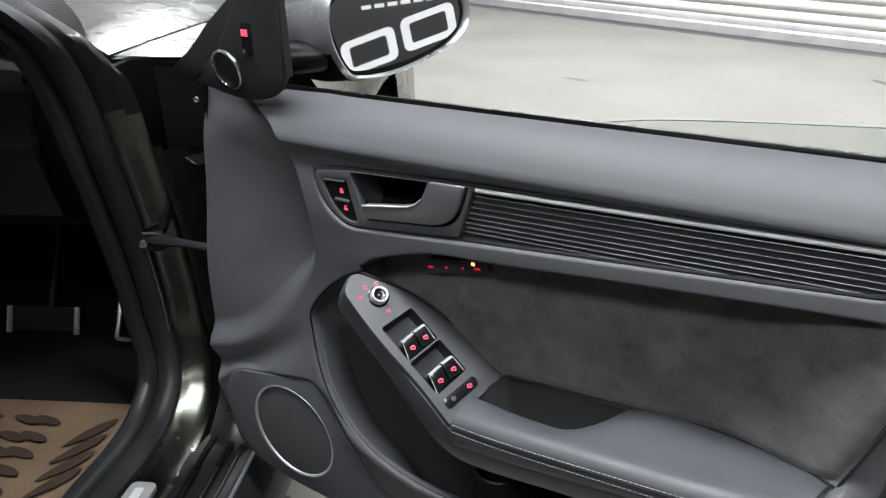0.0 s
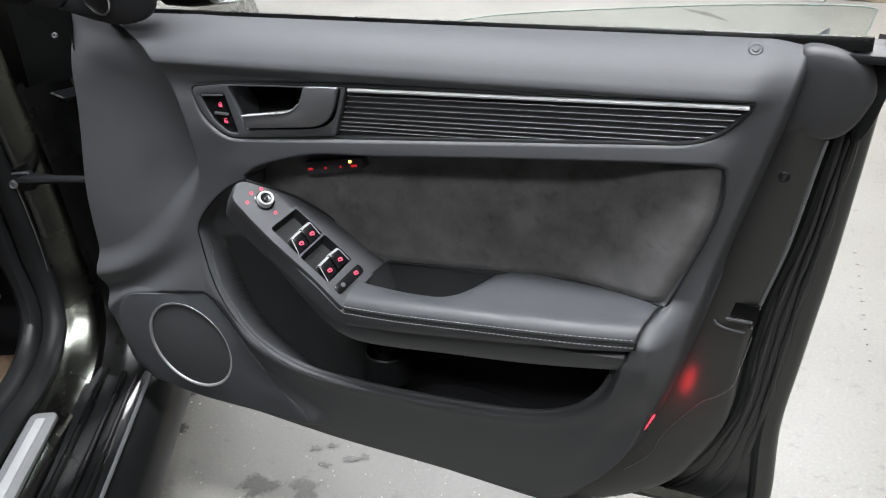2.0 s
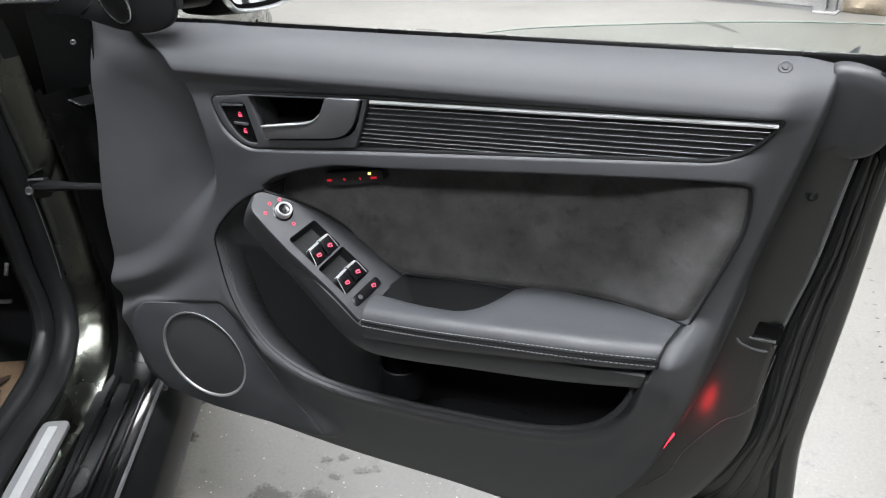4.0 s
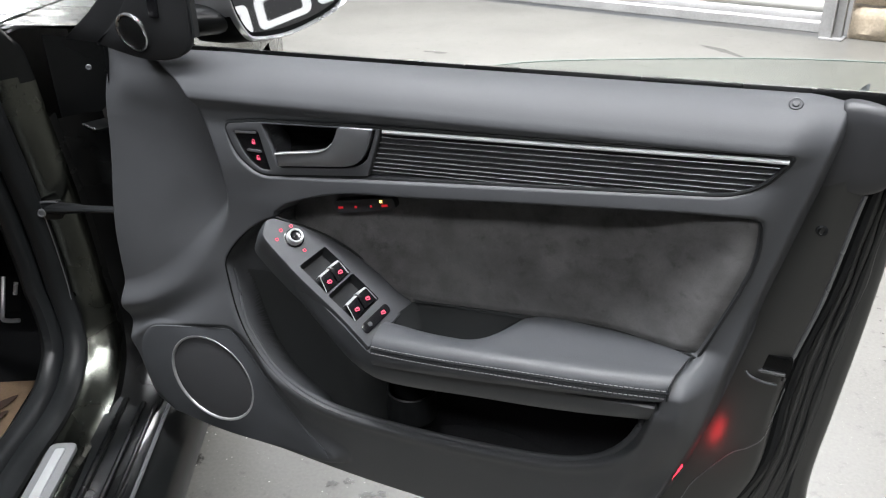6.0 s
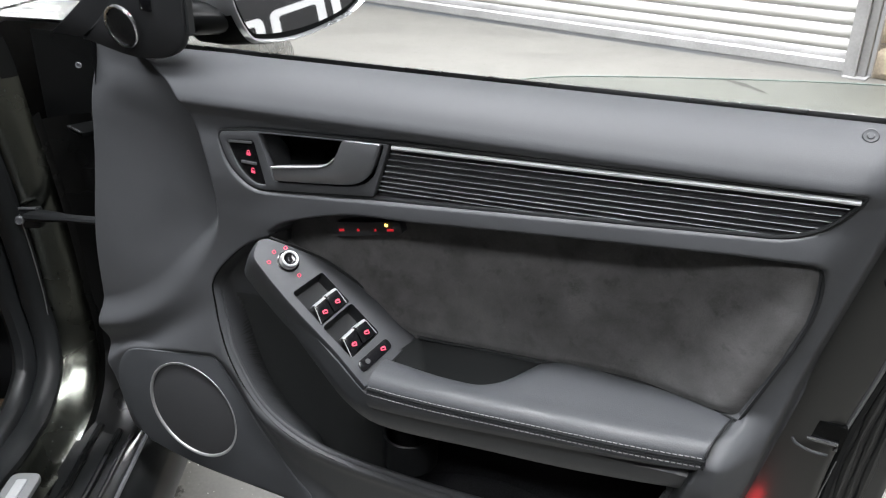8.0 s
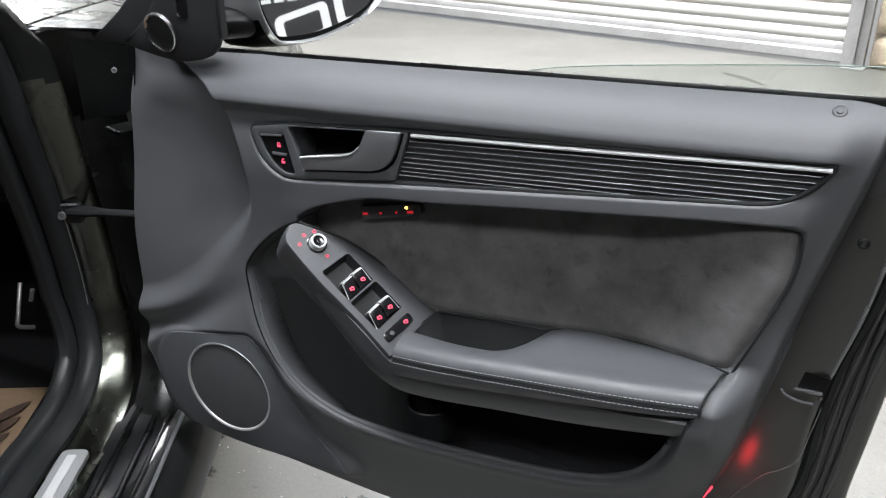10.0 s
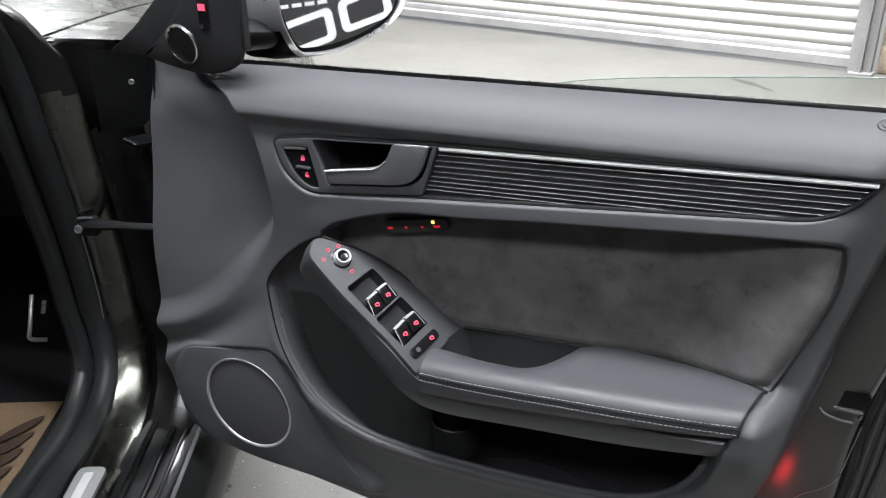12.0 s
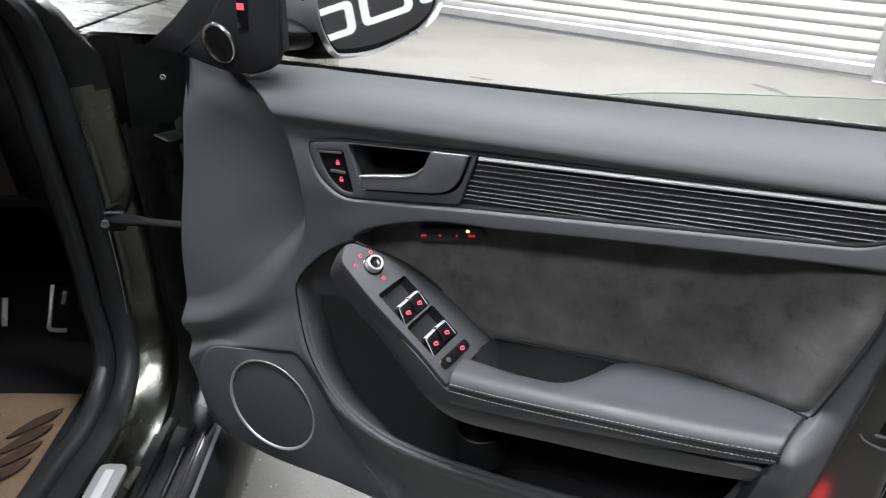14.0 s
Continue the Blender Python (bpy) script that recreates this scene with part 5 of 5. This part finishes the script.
# water drops on the painted sill
rd = random.Random(11)
drops = []
sec_r, sec_a = [q[0] for q in FRAME][::-1], [q[1] for q in FRAME][::-1]
for _ in range(26):
    k = rd.randint(18, 74)
    r = rd.uniform(-0.255, -0.212)
    a = float(np.interp(r, sec_r, sec_a)) + 0.0004
    size = rd.uniform(0.0006, 0.0017)
    drops.append(turned([(size, 0.0), (size * 0.8, size * 0.35), (size * 0.4, size * 0.55), (size * 0.02, size * 0.6)], car(PATH_SZ[k][0] + nor[k][0] * a, r + sill_shift(PATH_SZ[k][1]), PATH_SZ[k][1] + nor[k][1] * a), (nor[k][0] * B.x, nor[k][0] * B.y, nor[k][1]), 8))
part("water_drops", join(drops), DROP, body, "small clear water drops")
# sill plate
sill = part("sill_plate", plate([rounded([(0.075, -0.236), (0.075, -0.190), (1.5, -0.190), (1.5, -0.236)], [0.014, 0.014, 0.003, 0.003], 6)], lambda a, b, d: car(a, b, 0.301 + d), 0.010, 0.002), SILL_GREY, body, "grey sill plate")
part("sill_inlay", plate([rounded([(0.092, -0.2215), (0.092, -0.2055), (1.48, -0.2055), (1.48, -0.2215)], [0.004, 0.004, 0.002, 0.002], 5)], lambda a, b, d: car(a, b, 0.3035 + d), 0.004, 0.0008), SILL_ALU, sill, "bright aluminium inlay")
part("rocker", grid_bm([[car(s, r, z) for r, z in ((-0.19, 0.268), (-0.165, 0.250), (-0.135, 0.238), (-0.105, 0.232), (-0.098, 0.226), (-0.085, 0.215), (-0.055, 0.200), (-0.040, 0.175), (-0.045, 0.13), (-0.08, 0.10), (-0.2, 0.09))] for s in np.linspace(-0.22, 1.6, 20)]), SHADE_PAINT, body, "dark painted rocker panel")
part("rocker_seal", tube([car(s, -0.0955, 0.228) for s in np.linspace(-0.16, 1.6, 10)], 0.004, 6), ALU_DARK, body, "thin rocker edge")
for r, z, w in ((-0.168, 0.2545, 0.006), (-0.137, 0.2435, 0.005), (-0.116, 0.238, 0.004)):
    part("sill_seal", tube([car(s, r, z + 0.003) for s in np.linspace(-0.10, 1.6, 10)], w, 8), VOID, body, "black rubber sill seal")
# hinge side; its panel is black in place of the gap's shade
part("hinge_panel", grid_bm([[car(-0.235 - 0.02 * k, r, 0.2 + (top - 0.2) * q) for k, (r, top) in enumerate(((-0.22, 0.925), (-0.17, 0.915), (-0.11, 0.893), (-0.045, 0.845)))] for q in np.linspace(0, 1, 10)]), VOID, body, "inner hinge panel, blackened for the shaded gap")
for z in (0.44, 0.782):
    hinge = part("door_hinge", join([box(-0.190, 0.090, z, 0.056, 0.040, 0.009, 0.003, pose(0, 0, 0, 0, 0, -20)), turned([(0.0001, -0.03), (0.012, -0.03), (0.012, 0.03), (0.0001, 0.03)], (-0.165, 0.115, z), (0, 0, 1), 16)]), VOID, body, "black door hinge")
    part("hinge_edge", box(-0.193, 0.068, z + 0.0050, 0.048, 0.004, 0.0025, 0.0008, pose(0, 0, 0, 0, 0, -20)), ALU, hinge, "bright hinge edge")
at, far = Vector(car(-0.172, -0.250, 0.632)), Vector((-0.072, 0.037, 0.664))
strap = [at.lerp(far, q) for q in np.linspace(0, 1, 10)]
part("check_strap", tube(strap, [0.015, 0.0155, 0.014, 0.0105, 0.0095, 0.0095, 0.0095, 0.010, 0.0125, 0.014], 10, squash=0.62), BLACK, body, "black door check strap")
bracket = part("strap_bracket", box(at.x - 0.006, at.y - 0.002, at.z - 0.004, 0.050, 0.020, 0.034, 0.005, pose(0, 0, 0, 0, 0, 27)), BLACK, body, "black strap bracket")
part("bracket_edge", tube([car(-0.164, -0.274, 0.6455), car(-0.163, -0.252, 0.6475), car(-0.163, -0.232, 0.6465)], 0.0022, 6), ALU_DARK, bracket, "bright bracket edge")
part("bolt", turned([(0.0075, 0.0), (0.0075, 0.004), (0.0055, 0.005), (0.0045, 0.003), (0.0003, 0.003)], car(-0.160, -0.262, 0.628), (B.x, B.y, 0.15), 20), ALU_DARK, bracket, "dark metal bolt")
part("bolt", turned([(0.0048, 0.0), (0.0048, 0.003), (0.0036, 0.0036), (0.0028, 0.0014), (0.0003, 0.0014)], car(-0.232, -0.152, 0.868), (B.x, B.y, 0.1), 18), ALU_DARK, body, "small dark metal bolt")
# fender, bonnet and wheel
rows = []
for s in np.linspace(-0.20, -1.75, 30):
    t = (-s - 0.19) / 1.56
    drop = 0.05 * t + 0.16 * t**3
    flare = 0.050 * math.exp(-(((s + 1.0) / 0.33) ** 2)) - 0.10 * max(0, t - 0.65) ** 1.2
    lift = 0.0 if abs(s + 1.0) > 0.405 else math.sqrt(0.405**2 - (s + 1.0) ** 2)
    z0 = max(0.22, 0.33 + lift * 0.98) if lift else 0.22
    rows.append([car(s - 1.7 * max(0.0, r + 0.20) * max(0.0, 1 - (-s - 0.20) / 0.6), r + (flare if r > -0.2 else 0), z) for r, z in ((-0.03, z0), (-0.012, (z0 + 0.79 - drop) / 2), (-0.010, 0.79 - drop), (-0.030, 0.845 - drop), (-0.075, 0.893 - drop), (-0.15, 0.928 - drop), (-0.27, 0.950 - drop))])
part("front_wing", grid_bm(rows), PAINT, body, "dark glossy front wing")
# Added offset copy of the wing, black so its inside reads unlit.
part("wing_blackout", grid_bm([[Vector(p) - 0.005 * R - Vector((0, 0, 0.006)) - 0.003 * B for p in row] for row in rows[:9]]), VOID, body, "added sheet that blacks out the wing's inside")
rows = []
screen_s = lambda r: -0.37 + 0.20 * ((r + 0.92) / 0.62) ** 2
for q in np.linspace(0, 1, 24):
    row = []
    for r, z in ((-0.277, 0.930), (-0.279, 0.951), (-0.33, 0.965), (-0.45, 0.985), (-0.65, 1.0), (-0.90, 1.005), (-1.2, 0.995), (-1.5, 0.955), (-1.7, 0.88)):
        s = (screen_s(r) - 0.05) * (1 - q) - 1.75 * q
        t = (-s - 0.19) / 1.56
        row.append(car(s, r, z - 0.05 * t - 0.16 * t**3))
    rows.append(row)
part("bonnet", grid_bm(rows), PAINT, body, "dark glossy bonnet")
nose = []
for r, z in ((-0.06, 0.60), (-0.20, 0.68), (-0.45, 0.76), (-0.92, 0.79), (-1.38, 0.76), (-1.60, 0.68), (-1.76, 0.60)):
    out = 0.16 * (1 - ((r + 0.92) / 0.9) ** 2)
    nose.append([car(-1.75, r, z), car(-1.80 - out, r, z - 0.06), car(-1.84 - out, r, 0.50), car(-1.84 - out, r, 0.30), car(-1.76, r, 0.20)])
part("front_bumper", grid_bm(nose), PAINT, body, "dark glossy front bumper")
part("bonnet_gap", grid_bm([[car(s, r, 0.935 - 0.05 * (-s - 0.19) / 1.56 - 0.16 * ((-s - 0.19) / 1.56) ** 3) for r in (-0.262, -0.285)] for s in np.linspace(-0.19, -1.6, 16)]), BLACK, body, "dark shut line beside the bonnet")
part("front_tyre", turned([(0.20, -0.10), (0.30, -0.11), (0.325, -0.09), (0.325, 0.09), (0.30, 0.11), (0.20, 0.10)], car(-1.0, -0.12, 0.325), (R.x, R.y, 0), 40), RUBBER, body, "black tyre")
part("rear_tyre", turned([(0.20, -0.10), (0.30, -0.11), (0.325, -0.09), (0.325, 0.09), (0.30, 0.11), (0.20, 0.10)], car(1.75, -0.095, 0.325), (R.x, R.y, 0), 40), RUBBER, body, "black tyre")
part("wheel_rim", turned([(0.205, 0.10), (0.19, 0.105), (0.17, 0.06), (0.05, 0.05), (0.0005, 0.06)], car(1.75, -0.095, 0.325), (R.x, R.y, 0), 40), ALU_DARK, body, "dark alloy rim")
part("wheel_rim", turned([(0.205, 0.10), (0.19, 0.105), (0.17, 0.06), (0.05, 0.05), (0.0005, 0.06)], car(-1.0, -0.12, 0.325), (R.x, R.y, 0), 40), ALU_DARK, body, "dark alloy rim")
part("arch_liner", turned([(0.36, -0.12), (0.37, 0.0), (0.36, 0.06)], car(-1.0, -0.15, 0.33), (R.x, R.y, 0), 40), CARPET, body, "black wheel arch liner")
# interior
part("floor_pan", grid_bm([[car(s, r, z) for r in (-0.38, -0.6, -0.9, -1.2)] for s, z in ((1.5, 0.16), (0.2, 0.16), (-0.55, 0.165), (-0.78, 0.30), (-0.88, 0.60))]), CARPET, body, "black carpeted footwell")
part("kick_panel", grid_bm([[car(s, -0.45 + 0.01 * (z > 0.6), z) for s in (-0.90, -0.75, -0.62, -0.50 if z < 0.6 else -0.20)] for z in (0.15, 0.4, 0.7, 0.915)]), BLACK, body, "black kick panel")
part("dashboard", grid_bm([[car(s, r, z) for r in (-0.40, -0.7, -1.2, -1.6)] for s, z in ((-0.85, 0.62), (-0.30, 0.60), (-0.16, 0.68), (-0.12, 0.82), (-0.16, 0.90), (-0.26, 0.905), (-0.42, 0.905))]), BLACK, body, "black dashboard")


def pedal(s, r, z, w, h, name, label):
    rows = [[car(s + 0.012 * k * 0.2 - 0.5 * b, r + a, z + b) for a in np.linspace(-w / 2, w / 2, 5)] for k, b in enumerate(np.linspace(-h / 2, h / 2, 6))]
    ob = part(name, grid_bm(rows), TRIM_DARK, body, label)
    for side in (-1, 1):
        part("pedal_edge", tube([car(s - 0.5 * b + 0.012, r + side * w / 2, z + b) for b in (-h / 2, 0, h / 2)], 0.007, 8), PEDAL_METAL, ob, "bright metal pedal edge")
    part("pedal_stem", tube([car(s - 0.02, r, z), car(s - 0.14, r, z + 0.16), car(s - 0.16, r, z + 0.34)], 0.008, 8), BLACK, ob)
    return ob


pedal(-0.565, -0.800, 0.225, 0.180, 0.06, "brake_pedal", "black rubber brake pedal with bright edges")
acc = part("accelerator_pedal", grid_bm([[car(-0.600 - 0.55 * q, -0.598 + a, 0.215 + q) for a in (-0.018, 0.0, 0.018)] for q in np.linspace(-0.045, 0.045, 5)]), RUBBER, body, "black accelerator pedal with bright edges")
part("pedal_edge", tube(spline([car(-0.622, -0.620, 0.262), car(-0.575, -0.618, 0.198), car(-0.556, -0.615, 0.180), car(-0.553, -0.598, 0.176), car(-0.553, -0.574, 0.176)], 6), 0.0055, 8), PEDAL_METAL, acc, "bright metal pedal edge")
part("pedal_edge", tube([car(-0.612, -0.588, 0.250), car(-0.590, -0.587, 0.228)], 0.0055, 8), PEDAL_METAL, acc, "bright metal pedal edge")
paper = thing("paper_floor_mat", "tan kraft paper floor mat with dark printed shapes in the footwell", "floor mat", at=car(0.2, -0.65, 0.166))
part("sheet", grid_bm([[car(s, r, 0.168 + 0.004 * math.sin(9 * s + 4 * r) + (0.10 * max(0, -0.30 - s) ** 1.5)) for r in np.linspace(-0.435, -0.95, 14)] for s in np.linspace(0.75, -0.30, 24)]), MAT_TAN, paper)
rp = random.Random(3)
for col, (r, sl) in enumerate(((-0.60, 0.25), (-0.645, 0.25), (-0.74, -0.25), (-0.79, -0.25))):
    for k in range(9):
        s = -0.22 + 0.05 * k + rp.uniform(-0.004, 0.004)
        w, h = 0.034, 0.012
        pts = [(w * math.cos(t), h * math.sin(t) + sl * w * math.cos(t)) for t in np.linspace(0, 2 * math.pi, 18, endpoint=False)]
        part("printed_patch", plate([[(s + b, r + a) for a, b in pts]], lambda a, b, d: car(a, b, 0.1765 + 0.004 * math.sin(9 * a + 4 * b) + d), 0.001), MAT_PRINT, paper)
for k in range(4):
    part("printed_patch", plate([spline([(-0.24 + 0.05 * k, -0.45), (-0.196 + 0.05 * k, -0.465), (-0.145 + 0.05 * k, -0.522), (-0.205 + 0.05 * k, -0.492)], 5, True)], lambda a, b, d: car(a, b, 0.1765 + 0.004 * math.sin(9 * a + 4 * b) + d), 0.001), MAT_PRINT, paper)

# closed remainder of the car, unseen; added to keep light out of the cabin
rows = []
for s, z, dr in ((None, 0.925, 0.0), (0.05, 1.15, 0.0), (0.40, 1.31, 0.02), (0.75, 1.375, 0.05), (1.3, 1.385, 0.05), (1.9, 1.32, 0.03), (2.5, 1.08, 0.0), (2.85, 0.98, 0.0)):
    rows.append([car(screen_s(max(min(r, -0.35), -1.5)) - 0.01 if s is None else s, r + dr * (-1 if r > -0.9 else 1), zz) for r, zz in ((-0.34, z - 0.05), (-0.42, z - 0.01), (-0.60, z), (-0.92, z + 0.01), (-1.24, z), (-1.42, z - 0.01), (-1.50, z - 0.05), (-1.62, min(z - 0.06, 0.95)), (-1.78, 0.86), (-1.80, 0.5), (-1.76, 0.2))])
skin = np.array(rows)
part("windscreen", grid_bm(skin[0:3, 1:6]), DARK_GLASS, body, "dark windscreen", "all")
part("roof", grid_bm(skin[2:6, 0:7]), PAINT, body, "dark glossy roof")
part("rear_window", grid_bm(skin[5:7, 1:6]), DARK_GLASS, body, "dark rear window", "all")
part("tail_deck", grid_bm(skin[6:, 0:7]), PAINT, body, "dark glossy tail deck")
part("pillar", grid_bm(skin[0:3, 0:2]), PAINT, body, "dark painted windscreen pillar")
part("pillar", grid_bm(skin[0:3, 5:7]), PAINT, body, "dark painted windscreen pillar")
part("pillar", grid_bm(skin[5:7, 0:2]), PAINT, body, "dark painted rear pillar")
part("pillar", grid_bm(skin[5:7, 5:7]), PAINT, body, "dark painted rear pillar")
part("side_window", grid_bm(skin[0:7, 6:8]), DARK_GLASS, body, "dark side window", "all")
part("far_side", grid_bm(skin[:, 7:]), PAINT, body, "dark glossy far side")
rows, glazing = [], []
for s in np.linspace(1.13, 2.75, 14):
    rows.append([car(s, r, z) for r, z in ((-0.06, 0.2), (-0.02, 0.35), (-0.005, 0.55), (-0.02, 0.75), (-0.06, 0.92), (-0.10, 0.95))])
    glazing.append([car(s, r, z) for r, z in ((-0.10, 0.95), (-0.24, 1.14 - 0.25 * max(0, s - 1.9) ** 1.3), (-0.36, 1.30 - 0.5 * max(0, s - 1.9) ** 1.3))])
part("rear_door", grid_bm(rows), PAINT, body, "closed dark glossy rear door")
part("side_window", grid_bm(glazing), DARK_GLASS, body, "dark side window", "all")
part("boot", grid_bm([[car(2.85 + 0.05 * math.sin(math.pi * k / 5), r, 0.2 + 0.78 * k / 5) for r in (-0.06, -0.5, -0.92, -1.35, -1.78)] for k in range(6)]), PAINT, body, "dark glossy tail")
part("rear_seat", grid_bm([[car(s, r, z) for r in (-0.2, -0.6, -1.2, -1.7)] for s, z in ((1.3, 0.16), (1.35, 0.45), (1.75, 0.48), (1.95, 0.95), (2.0, 1.2))]), CARPET, body, "black seat")
# Added unseen lamp that throws the red lamp's glow onto the door end.
glow = bpy.data.lights.new("added_red_glow", "AREA")
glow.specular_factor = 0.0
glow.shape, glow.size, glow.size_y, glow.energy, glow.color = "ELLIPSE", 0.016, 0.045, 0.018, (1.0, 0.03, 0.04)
new("added_red_glow", glow).matrix_world = pose(0.864, 0.004, 0.475, 90, 14)
